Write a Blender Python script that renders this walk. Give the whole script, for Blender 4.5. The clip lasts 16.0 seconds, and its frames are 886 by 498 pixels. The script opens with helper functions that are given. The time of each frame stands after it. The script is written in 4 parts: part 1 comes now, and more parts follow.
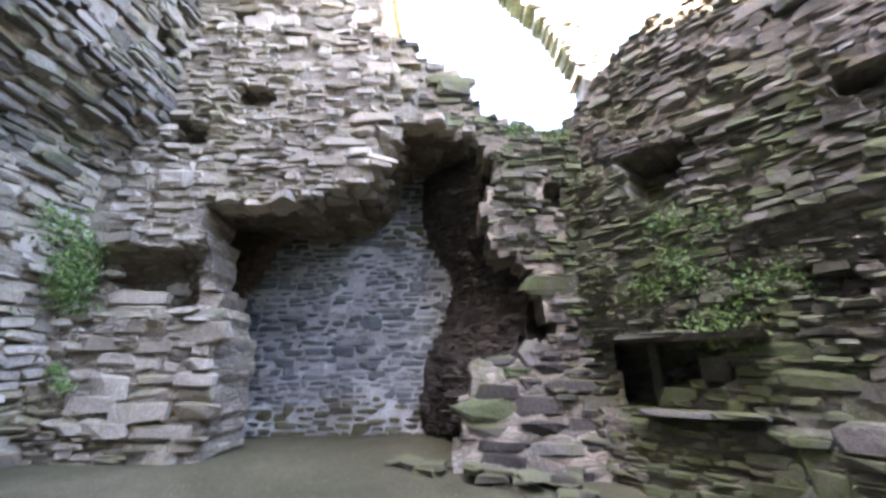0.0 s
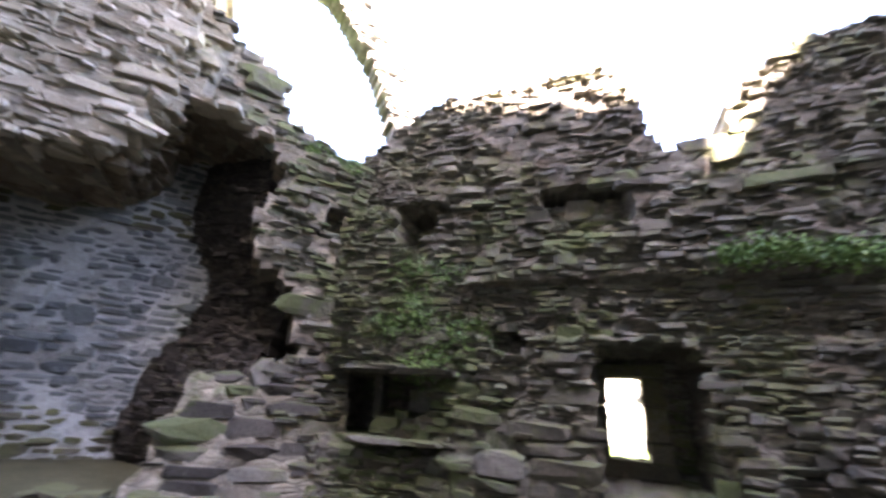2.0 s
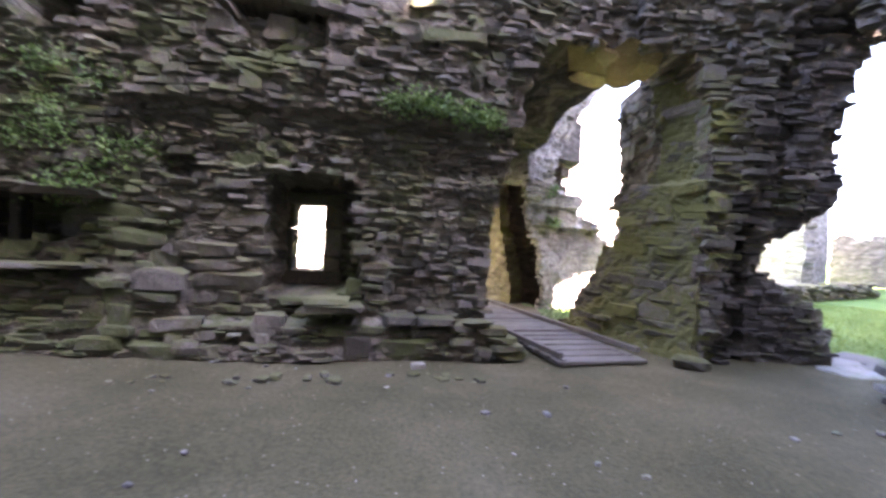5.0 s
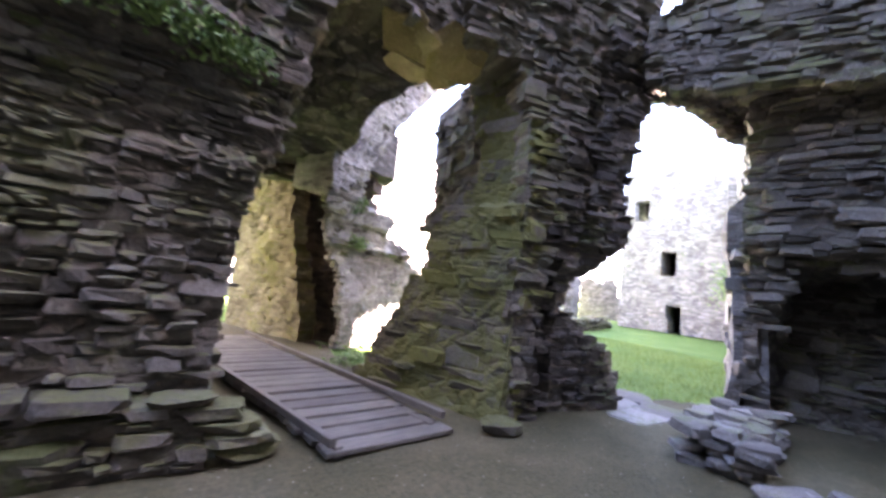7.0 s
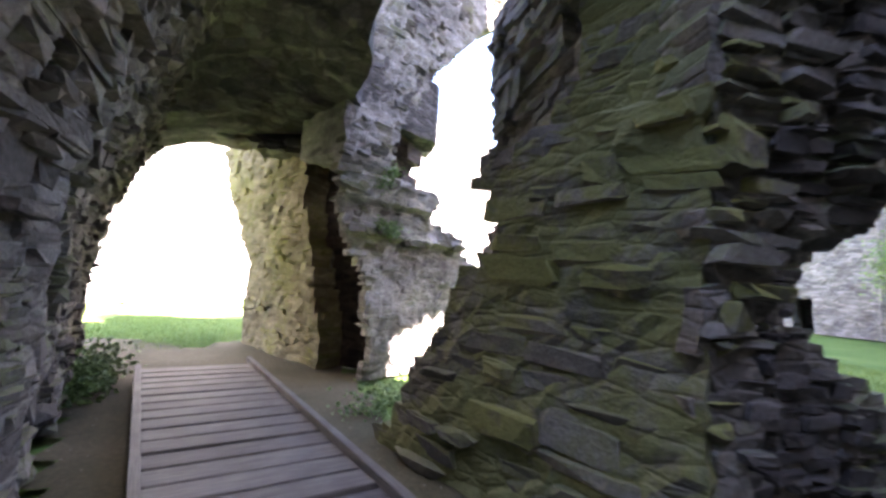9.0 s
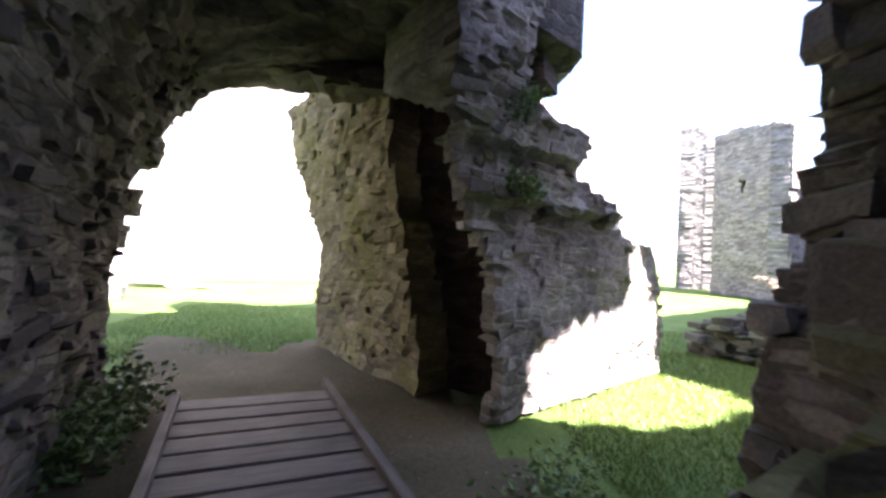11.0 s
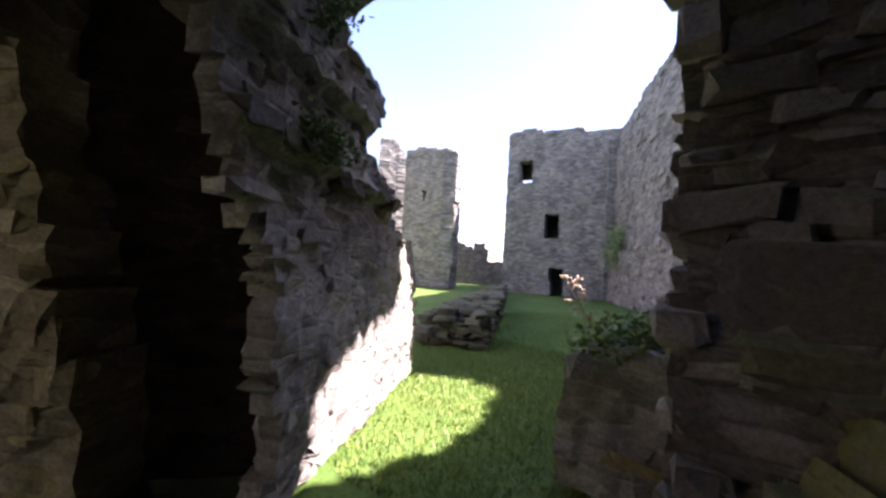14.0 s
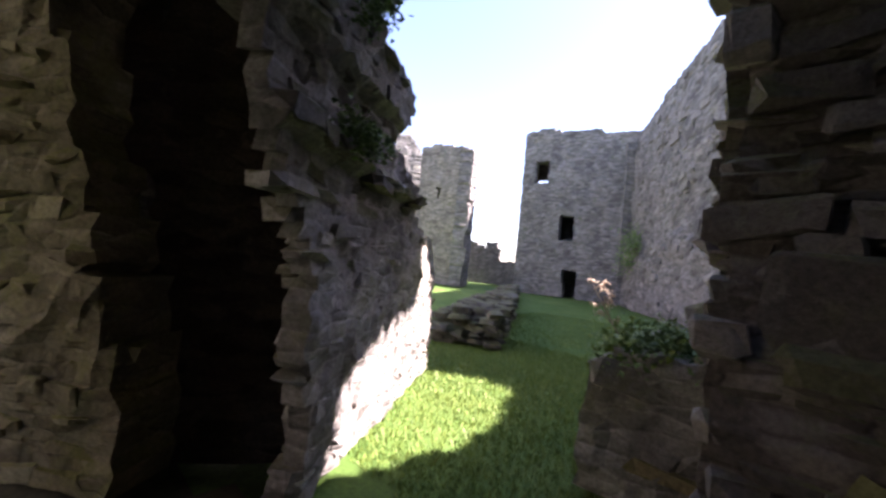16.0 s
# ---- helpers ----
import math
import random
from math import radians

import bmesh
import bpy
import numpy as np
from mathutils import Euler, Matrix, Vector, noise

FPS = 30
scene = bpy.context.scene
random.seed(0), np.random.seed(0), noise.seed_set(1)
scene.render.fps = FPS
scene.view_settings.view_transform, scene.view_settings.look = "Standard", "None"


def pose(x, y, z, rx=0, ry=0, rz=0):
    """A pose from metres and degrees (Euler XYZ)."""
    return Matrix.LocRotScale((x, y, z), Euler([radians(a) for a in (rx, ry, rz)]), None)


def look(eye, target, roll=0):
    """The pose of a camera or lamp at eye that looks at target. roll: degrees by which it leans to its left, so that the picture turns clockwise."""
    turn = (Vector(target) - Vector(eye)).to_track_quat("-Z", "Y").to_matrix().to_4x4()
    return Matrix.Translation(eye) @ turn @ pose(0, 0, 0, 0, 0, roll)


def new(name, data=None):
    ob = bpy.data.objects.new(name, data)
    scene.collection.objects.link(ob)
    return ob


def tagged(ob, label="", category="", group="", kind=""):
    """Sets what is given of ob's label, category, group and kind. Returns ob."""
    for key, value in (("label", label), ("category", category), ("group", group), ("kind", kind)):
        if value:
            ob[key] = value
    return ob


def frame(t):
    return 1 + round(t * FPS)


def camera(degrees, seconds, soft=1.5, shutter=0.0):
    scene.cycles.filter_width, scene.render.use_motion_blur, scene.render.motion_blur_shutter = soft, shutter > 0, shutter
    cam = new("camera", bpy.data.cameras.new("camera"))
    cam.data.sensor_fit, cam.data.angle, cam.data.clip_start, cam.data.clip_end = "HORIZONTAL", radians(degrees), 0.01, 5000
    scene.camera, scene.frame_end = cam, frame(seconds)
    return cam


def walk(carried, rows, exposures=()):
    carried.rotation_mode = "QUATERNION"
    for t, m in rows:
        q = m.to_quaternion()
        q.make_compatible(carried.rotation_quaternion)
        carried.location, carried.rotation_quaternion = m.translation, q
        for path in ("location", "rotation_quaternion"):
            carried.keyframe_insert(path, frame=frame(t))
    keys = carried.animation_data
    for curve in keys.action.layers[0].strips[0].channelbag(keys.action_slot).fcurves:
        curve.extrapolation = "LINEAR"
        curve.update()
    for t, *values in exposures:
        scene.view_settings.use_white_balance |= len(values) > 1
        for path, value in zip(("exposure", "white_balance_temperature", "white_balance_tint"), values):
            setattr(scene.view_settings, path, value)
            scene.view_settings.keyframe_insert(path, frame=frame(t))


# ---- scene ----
cam = camera(98.0, 16.0, soft=2.8, shutter=0.35)
PATH = [
    (0, (-2.119, -0.696, 1.522), (107.67, 0.76, 60.76)),
    (0.5, (-2.160, -0.627, 1.513), (114.02, 2.39, 59.30)),
    (1, (-2.027, -0.443, 1.492), (115.18, 0.28, 50.32)),
    (1.5, (-1.779, -0.318, 1.491), (111.04, -0.97, 41.34)),
    (2, (-1.442, -0.171, 1.485), (112.10, -3.52, 32.05)),
    (2.5, (-1.088, -0.154, 1.540), (109.60, -3.90, 15.04)),
    (3, (-0.958, -0.193, 1.499), (112.43, -4.21, 10.37)),
    (5.5, (0.203, 0.269, 1.468), (86.73, -3.42, -3.09)),
    (6, (0.253, 0.628, 1.514), (88.71, -5.92, -17.51)),
    (6.5, (0.477, 1.247, 1.495), (98.62, -4.75, -19.07)),
    (7, (0.738, 1.756, 1.472), (95.43, -5.91, -22.99)),
    (7.5, (0.994, 2.292, 1.450), (90.40, -5.13, -27.92)),
    (8, (1.192, 2.824, 1.543), (94.35, -3.75, -20.41)),
    (8.5, (1.414, 3.471, 1.524), (93.56, -6.15, -22.53)),
    (9, (1.584, 4.084, 1.459), (94.79, -3.33, -14.05)),
    (11.5, (1.063, 6.893, 1.519), (90.59, -2.54, -4.61)),
    (12, (1.107, 7.478, 1.440), (98.15, 2.19, -30.16)),
    (12.5, (0.997, 7.621, 1.471), (90.82, -4.23, -40.74)),
    (13, (0.886, 7.761, 1.478), (94.01, 1.21, -47.72)),
    (13.5, (0.904, 7.692, 1.490), (93.16, -3.24, -49.53)),
    (14, (0.944, 7.646, 1.482), (92.37, -3.51, -48.16)),
    (14.5, (0.932, 7.659, 1.487), (92.51, -4.15, -48.62)),
    (15, (0.940, 7.644, 1.483), (92.89, -4.37, -48.68)),
    (15.5, (0.937, 7.650, 1.488), (92.75, -5.32, -48.61)),
    (16, (0.853, 7.728, 1.483), (91.88, -5.60, -46.63)),
]
walk(cam, [(t, pose(*eye, *turn)) for t, eye, turn in PATH],
     exposures=[(0, 6.4, 6800, 24), (3, 5.8, 6800, 28), (5.5, 5.95, 6700, 34), (6.5, 5.92, 6700, 34), (7.5, 5.5, 6700, 32), (9.0, 5.15, 6300, 29), (11.5, 3.5, 6100, 32), (12.5, 2.93, 6300, 34), (16, 2.93, 6300, 34)])

# ---- sky and sun ----
SUN_EL, SUN_XY = radians(46), Vector((0.6, -0.8))
world = bpy.data.worlds.new("world")
scene.world = world
world.use_nodes = True
sky = world.node_tree.nodes.new("ShaderNodeTexSky")
sky.sky_type, sky.sun_disc = "NISHITA", False
sky.sun_elevation, sky.sun_rotation = SUN_EL, math.atan2(SUN_XY.x, SUN_XY.y)
world.node_tree.nodes["Background"].inputs["Strength"].default_value = 0.08
world.node_tree.links.new(sky.outputs[0], world.node_tree.nodes["Background"].inputs["Color"])
lamp = bpy.data.lights.new("sun", "SUN")
lamp.energy, lamp.angle, lamp.color = 5.0, radians(0.6), (1.0, 0.95, 0.87)
sun = new("sun", lamp)
sun_way = Vector((SUN_XY.x * math.cos(SUN_EL), SUN_XY.y * math.cos(SUN_EL), math.sin(SUN_EL)))
sun.matrix_world = look(sun_way * 60, (0, 0, 0))

# ---- materials ----


def nodes_of(name):
    m = bpy.data.materials.new(name)
    m.use_nodes = True
    t = m.node_tree
    return m, t, t.nodes["Principled BSDF"]


def node(t, kind, **values):
    n = t.nodes.new(kind)
    for key, value in values.items():
        n.inputs[key.replace("_", " ")].default_value = value
    return n


def ramp(t, source, stops):
    r = t.nodes.new("ShaderNodeValToRGB")
    while len(r.color_ramp.elements) < len(stops):
        r.color_ramp.elements.new(0.5)
    for e, (at, c) in zip(r.color_ramp.elements, stops):
        e.position, e.color = at, (*c, 1)
    t.links.new(source, r.inputs[0])
    return r.outputs[0]


def blend(t, factor, a, b, mode="MIX"):
    m = t.nodes.new("ShaderNodeMix")
    m.data_type, m.blend_type = "RGBA", mode
    for socket, value in ((m.inputs[0], factor), (m.inputs[6], a), (m.inputs[7], b)):
        if hasattr(value, "links"):
            t.links.new(value, socket)
        else:
            socket.default_value = value if isinstance(value, float) else (*value, 1)
    return m.outputs[2]


def maths(t, op, a, b=0.0):
    m = t.nodes.new("ShaderNodeMath")
    m.operation = op
    for socket, value in zip(m.inputs, (a, b)):
        if hasattr(value, "links"):
            t.links.new(value, socket)
        else:
            socket.default_value = value
    return m.outputs[0]


def stone_material(name, dark, mid, light, moss=0.3, moss_colour=(0.07, 0.09, 0.02), coursed=0.0, mortar=(0.2, 0.19, 0.17), stain=0.5, rough=0.95):
    """Weathered rubble stone: a tone for each stone, grain, dark stains and moss on what faces up."""
    m, t, b = nodes_of(name)
    geo, info = t.nodes.new("ShaderNodeNewGeometry"), t.nodes.new("ShaderNodeObjectInfo")
    place = geo.outputs["Position"]
    island = maths(t, "FRACT", maths(t, "ADD", geo.outputs["Random Per Island"], info.outputs["Random"]))
    tone = ramp(t, island, [(0, dark), (0.5, mid), (1, light)])
    if coursed:
        scale = t.nodes.new("ShaderNodeMapping")
        scale.inputs["Scale"].default_value = (2.4 * coursed, 2.4 * coursed, 7.5 * coursed)
        t.links.new(place, scale.inputs[0])
        wobble = node(t, "ShaderNodeTexNoise", Scale=1.3, Detail=2.0)
        t.links.new(scale.outputs[0], wobble.inputs["Vector"])
        bent = t.nodes.new("ShaderNodeMix")
        bent.data_type = "VECTOR"
        bent.inputs[0].default_value = 0.25
        t.links.new(scale.outputs[0], bent.inputs[4])
        t.links.new(wobble.outputs["Color"], bent.inputs[5])
        cells = node(t, "ShaderNodeTexVoronoi", Scale=1.0)
        edges = node(t, "ShaderNodeTexVoronoi", Scale=1.0)
        edges.feature = "DISTANCE_TO_EDGE"
        for n in (cells, edges):
            t.links.new(bent.outputs[1], n.inputs["Vector"])
        one = t.nodes.new("ShaderNodeSeparateColor")
        t.links.new(cells.outputs["Color"], one.inputs[0])
        tone = ramp(t, one.outputs[0], [(0, dark), (0.5, mid), (1, light)])
        gap = ramp(t, edges.outputs["Distance"], [(0.0, (0.35, 0.35, 0.35)), (0.16, (1, 1, 1))])
        tone = blend(t, gap, mortar, tone)
    grain = node(t, "ShaderNodeTexNoise", Scale=38.0, Detail=6.0, Roughness=0.7)
    broad = node(t, "ShaderNodeTexNoise", Scale=1.1, Detail=5.0, Roughness=0.6)
    mid_n = node(t, "ShaderNodeTexNoise", Scale=7.0, Detail=4.0, Roughness=0.65)
    for n in (grain, broad, mid_n):
        t.links.new(place, n.inputs["Vector"])
    tone = blend(t, 1.0, tone, ramp(t, grain.outputs[0], [(0.25, (0.55, 0.55, 0.55)), (0.75, (1.35, 1.35, 1.35))]), "MULTIPLY")
    tone = blend(t, stain, tone, ramp(t, broad.outputs[0], [(0.35, (0.4, 0.37, 0.35)), (0.62, (1.15, 1.12, 1.08))]), "MULTIPLY")
    lichen = ramp(t, mid_n.outputs[0], [(0.6, (0, 0, 0)), (0.72, (1, 1, 1))])
    tone = blend(t, maths(t, "MULTIPLY", lichen, 0.35), tone, tuple(min(1, c * 1.7) for c in light))
    up = t.nodes.new("ShaderNodeSeparateXYZ")
    t.links.new(geo.outputs["Normal"], up.inputs[0])
    patch = maths(t, "ADD", broad.outputs[0], maths(t, "MULTIPLY", mid_n.outputs[0], 0.5))
    patch = maths(t, "ADD", patch, maths(t, "MULTIPLY", up.outputs[2], 0.18))
    green = ramp(t, patch, [(max(0.0, 0.98 - moss * 0.45), (0, 0, 0)), (min(1.0, 1.12 - moss * 0.45), (1, 1, 1))])
    fleck = blend(t, grain.outputs[0], tuple(c * 0.45 for c in moss_colour), tuple(c * 1.6 for c in moss_colour))
    tone = blend(t, maths(t, "MULTIPLY", green, min(1.0, 0.45 + moss * 0.5)), tone, fleck)
    t.links.new(tone, b.inputs["Base Color"])
    b.inputs["Roughness"].default_value = rough
    b.inputs["Specular IOR Level"].default_value = 0.25
    height = maths(t, "ADD", maths(t, "MULTIPLY", grain.outputs[0], 0.35), mid_n.outputs[0])
    if coursed:
        height = maths(t, "ADD", height, maths(t, "MULTIPLY", gap, 0.5))
    bump = node(t, "ShaderNodeBump", Strength=0.8, Distance=0.035)
    t.links.new(height, bump.inputs["Height"])
    t.links.new(bump.outputs[0], b.inputs["Normal"])
    return m


def ground_material(name, stops, scale, bump_by=0.02, flecks=None, rough=0.95):
    m, t, b = nodes_of(name)
    geo = t.nodes.new("ShaderNodeNewGeometry")
    wide = node(t, "ShaderNodeTexNoise", Scale=scale, Detail=6.0, Roughness=0.65)
    fine = node(t, "ShaderNodeTexNoise", Scale=scale * 45, Detail=5.0, Roughness=0.75)
    for n in (wide, fine):
        t.links.new(geo.outputs["Position"], n.inputs["Vector"])
    tone = ramp(t, wide.outputs[0], stops)
    tone = blend(t, 1.0, tone, ramp(t, fine.outputs[0], [(0.3, (0.6, 0.6, 0.6)), (0.7, (1.35, 1.35, 1.35))]), "MULTIPLY")
    if flecks:
        spots = node(t, "ShaderNodeTexVoronoi", Scale=9.0)
        t.links.new(geo.outputs["Position"], spots.inputs["Vector"])
        dot = ramp(t, spots.outputs["Distance"], [(0.05, (1, 1, 1)), (0.11, (0, 0, 0))])
        tone = blend(t, maths(t, "MULTIPLY", dot, 0.5), tone, flecks)
    t.links.new(tone, b.inputs["Base Color"])
    b.inputs["Roughness"].default_value = rough
    b.inputs["Specular IOR Level"].default_value = 0.2
    bump = node(t, "ShaderNodeBump", Strength=0.7, Distance=bump_by)
    t.links.new(fine.outputs[0], bump.inputs["Height"])
    t.links.new(bump.outputs[0], b.inputs["Normal"])
    return m


def wood_material(name):
    m, t, b = nodes_of(name)
    co, info, geo = t.nodes.new("ShaderNodeTexCoord"), t.nodes.new("ShaderNodeObjectInfo"), t.nodes.new("ShaderNodeNewGeometry")
    scale = t.nodes.new("ShaderNodeMapping")
    scale.inputs["Scale"].default_value = (1.5, 30, 30)
    t.links.new(co.outputs["Object"], scale.inputs[0])
    grain = node(t, "ShaderNodeTexNoise", Scale=2.0, Detail=6.0, Roughness=0.6)
    t.links.new(scale.outputs[0], grain.inputs["Vector"])
    dirt = node(t, "ShaderNodeTexNoise", Scale=3.0, Detail=5.0)
    t.links.new(geo.outputs["Position"], dirt.inputs["Vector"])
    tone = ramp(t, info.outputs["Random"], [(0, (0.085, 0.074, 0.06)), (1, (0.145, 0.128, 0.106))])
    tone = blend(t, 1.0, tone, ramp(t, grain.outputs[0], [(0.3, (0.6, 0.6, 0.6)), (0.7, (1.3, 1.3, 1.3))]), "MULTIPLY")
    tone = blend(t, 0.6, tone, ramp(t, dirt.outputs[0], [(0.35, (0.55, 0.52, 0.5)), (0.65, (1.15, 1.15, 1.15))]), "MULTIPLY")
    t.links.new(tone, b.inputs["Base Color"])
    b.inputs["Roughness"].default_value = 0.75
    bump = node(t, "ShaderNodeBump", Strength=0.5, Distance=0.006)
    t.links.new(grain.outputs[0], bump.inputs["Height"])
    t.links.new(bump.outputs[0], b.inputs["Normal"])
    return m


def leaf_material(name, dark, light):
    m, t, b = nodes_of(name)
    geo = t.nodes.new("ShaderNodeNewGeometry")
    tone = ramp(t, geo.outputs["Random Per Island"], [(0, dark), (1, light)])
    t.links.new(tone, b.inputs["Base Color"])
    b.inputs["Roughness"].default_value = 0.6
    b.inputs["Transmission Weight"].default_value = 0.0
    return m


SLATE = stone_material("slate_rubble", (0.085, 0.075, 0.06), (0.145, 0.128, 0.105), (0.235, 0.212, 0.182), moss=0.5, moss_colour=(0.09, 0.096, 0.03))
SLATE_CORE = stone_material("slate_core", (0.09, 0.078, 0.062), (0.15, 0.13, 0.105), (0.25, 0.22, 0.18), moss=0.35, coursed=2.1, mortar=(0.1, 0.085, 0.07))
PALE = stone_material("pale_rubble", (0.24, 0.2, 0.145), (0.35, 0.295, 0.225), (0.46, 0.4, 0.32), moss=0.35, moss_colour=(0.16, 0.15, 0.045), stain=0.35)
PALE_CORE = stone_material("pale_core", (0.15, 0.13, 0.1), (0.24, 0.2, 0.15), (0.34, 0.29, 0.22), moss=0.2, coursed=1.9, mortar=(0.16, 0.13, 0.1))
BLUE = stone_material("blue_grey_rubble", (0.11, 0.115, 0.115), (0.17, 0.175, 0.17), (0.26, 0.26, 0.25), moss=0.15, stain=0.3)
BLUE_CORE = stone_material("lime_mortar", (0.4, 0.39, 0.37), (0.5, 0.49, 0.46), (0.6, 0.58, 0.55), moss=0.1)
MOSSY = stone_material("mossy_rubble", (0.09, 0.078, 0.056), (0.155, 0.135, 0.1), (0.26, 0.232, 0.175), moss=0.78, moss_colour=(0.125, 0.125, 0.03))
OCHRE = stone_material("ochre_rubble", (0.17, 0.135, 0.07), (0.25, 0.205, 0.11), (0.34, 0.29, 0.17), moss=0.5, moss_colour=(0.16, 0.15, 0.03))
OCHRE_CORE = stone_material("ochre_core", (0.16, 0.13, 0.07), (0.22, 0.18, 0.1), (0.3, 0.25, 0.15), moss=0.5, moss_colour=(0.14, 0.13, 0.035), coursed=2.2, mortar=(0.2, 0.165, 0.1))
GREY = stone_material("grey_rubble", (0.125, 0.12, 0.11), (0.2, 0.19, 0.175), (0.3, 0.285, 0.265), moss=0.2, coursed=1.7, mortar=(0.19, 0.18, 0.165))
GREY_STONE = stone_material("grey_stones", (0.13, 0.122, 0.11), (0.205, 0.193, 0.175), (0.31, 0.293, 0.268), moss=0.2)
# Grey stone made paler for sun on the breach wall and bounce on the stub.
BRIGHTENED_CORE = stone_material("brightened_core", (0.19, 0.18, 0.16), (0.27, 0.255, 0.225), (0.36, 0.34, 0.31), moss=0.35, moss_colour=(0.12, 0.115, 0.045), coursed=1.7, mortar=(0.33, 0.31, 0.28), stain=0.85)
BRIGHTENED = stone_material("brightened_stones", (0.22, 0.205, 0.18), (0.32, 0.3, 0.27), (0.46, 0.435, 0.395), moss=0.4, moss_colour=(0.14, 0.13, 0.05), stain=0.6)
LIME = stone_material("limewashed_rubble", (0.2, 0.19, 0.175), (0.3, 0.285, 0.265), (0.4, 0.385, 0.36), moss=0.25, coursed=0.6, mortar=(0.3, 0.285, 0.265))
RUBBLE = stone_material("loose_rubble", (0.13, 0.12, 0.105), (0.2, 0.185, 0.165), (0.3, 0.28, 0.255), moss=0.25)
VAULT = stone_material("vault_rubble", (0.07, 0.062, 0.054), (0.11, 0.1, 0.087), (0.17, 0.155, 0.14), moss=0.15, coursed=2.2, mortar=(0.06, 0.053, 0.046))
DIRT = ground_material("trodden_earth", [(0.3, (0.05, 0.046, 0.022)), (0.5, (0.08, 0.07, 0.036)), (0.7, (0.118, 0.1, 0.058))], 0.6, 0.025, flecks=(0.4, 0.37, 0.32))
GRASS = ground_material("grass", [(0.3, (0.06, 0.115, 0.02)), (0.5, (0.088, 0.15, 0.03)), (0.72, (0.135, 0.185, 0.045))], 0.6, 0.03)
WOOD = wood_material("weathered_boards")
LEAF = leaf_material("leaves", (0.07, 0.13, 0.03), (0.18, 0.27, 0.07))
BLADE = leaf_material("grass_blades", (0.09, 0.165, 0.025), (0.24, 0.31, 0.06))
DRY = leaf_material("dry_stalks", (0.42, 0.31, 0.2), (0.6, 0.48, 0.34))
SLAB = stone_material("ochre_slab", (0.3, 0.23, 0.11), (0.4, 0.315, 0.16), (0.5, 0.41, 0.24), moss=0.35, moss_colour=(0.2, 0.18, 0.05), stain=0.7)
WEATHERED = stone_material("weathered_core", (0.12, 0.107, 0.088), (0.175, 0.16, 0.135), (0.25, 0.23, 0.2), moss=0.4, moss_colour=(0.11, 0.11, 0.035), coursed=2.0, mortar=(0.19, 0.175, 0.15))
MOSS_CORE = stone_material("mossy_core", (0.10, 0.09, 0.065), (0.17, 0.15, 0.11), (0.27, 0.24, 0.18), moss=0.8, moss_colour=(0.11, 0.11, 0.03), coursed=1.8, mortar=(0.13, 0.115, 0.085))
# Very dark brown: the shade on the splayed recess side is in this colour.
REVEAL_SHADE = stone_material("reveal_shade_stone", (0.04, 0.032, 0.025), (0.065, 0.052, 0.042), (0.095, 0.078, 0.064), moss=0.0, coursed=1.9, mortar=(0.03, 0.025, 0.02))
# Brown for the cleft back, with the cleft's deep shade put into the colour.
BROWN = stone_material("cleft_shade_brown", (0.055, 0.04, 0.03), (0.085, 0.06, 0.045), (0.13, 0.095, 0.07), moss=0.0, coursed=1.9, mortar=(0.09, 0.065, 0.05))
DAMP = stone_material("damp_plinth_stone", (0.085, 0.075, 0.055), (0.13, 0.115, 0.085), (0.19, 0.17, 0.135), moss=0.6, moss_colour=(0.1, 0.1, 0.04))
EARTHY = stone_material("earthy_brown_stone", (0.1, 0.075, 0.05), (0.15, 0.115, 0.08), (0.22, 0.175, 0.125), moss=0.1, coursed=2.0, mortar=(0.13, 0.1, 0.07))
GREEN = stone_material("green_mossy_slate", (0.08, 0.074, 0.056), (0.135, 0.124, 0.094), (0.21, 0.196, 0.155), moss=0.72, moss_colour=(0.07, 0.083, 0.026))
# Dark stones that carry shade of the doorway, recess edge and passage as colour.
DARK = stone_material("shade_dark_stone", (0.045, 0.038, 0.032), (0.07, 0.06, 0.05), (0.11, 0.095, 0.082), moss=0.15)

# ---- makers ----
UP = Vector((0, 0, 1))


def mesh_of(name, verts, faces, material):
    me = bpy.data.meshes.new(name)
    me.from_pydata([tuple(v) for v in verts], [], [tuple(f) for f in faces])
    me.materials.append(material)
    me.validate()
    return me


def part(name, bm, material, parent=None, label=""):
    me = bpy.data.meshes.new(name)
    bm.to_mesh(me)
    bm.free()
    me.materials.append(material)
    ob = new(name, me)
    ob.parent = parent
    return tagged(ob, label)


def stone_shape(seed):
    """A unit block with knocked-off edges and uneven faces."""
    rng = random.Random(seed)
    cut = rng.choice((0.09, 0.14, 0.2, 0.27))
    bm = bmesh.new()
    bmesh.ops.create_cube(bm, size=1.0)
    bmesh.ops.bevel(bm, geom=bm.edges[:], offset=cut, segments=1, affect="EDGES", clamp_overlap=True)
    for v in bm.verts:
        v.co += Vector((rng.uniform(-0.09, 0.09), rng.uniform(-0.13, 0.13), rng.uniform(-0.13, 0.13)))
    bmesh.ops.triangulate(bm, faces=[f for f in bm.faces if len(f.verts) > 4])
    v = np.array([tuple(x.co) for x in bm.verts])
    f = [[x.index for x in face.verts] for face in bm.faces]
    bm.free()
    return v, f


SHAPES = [stone_shape(n) for n in range(16)]
STONE_MESHES = {}


def stone_mesh(n, material):
    key = (n, material.name)
    if key not in STONE_MESHES:
        STONE_MESHES[key] = mesh_of("stone", *SHAPES[n], material)
    return STONE_MESHES[key]


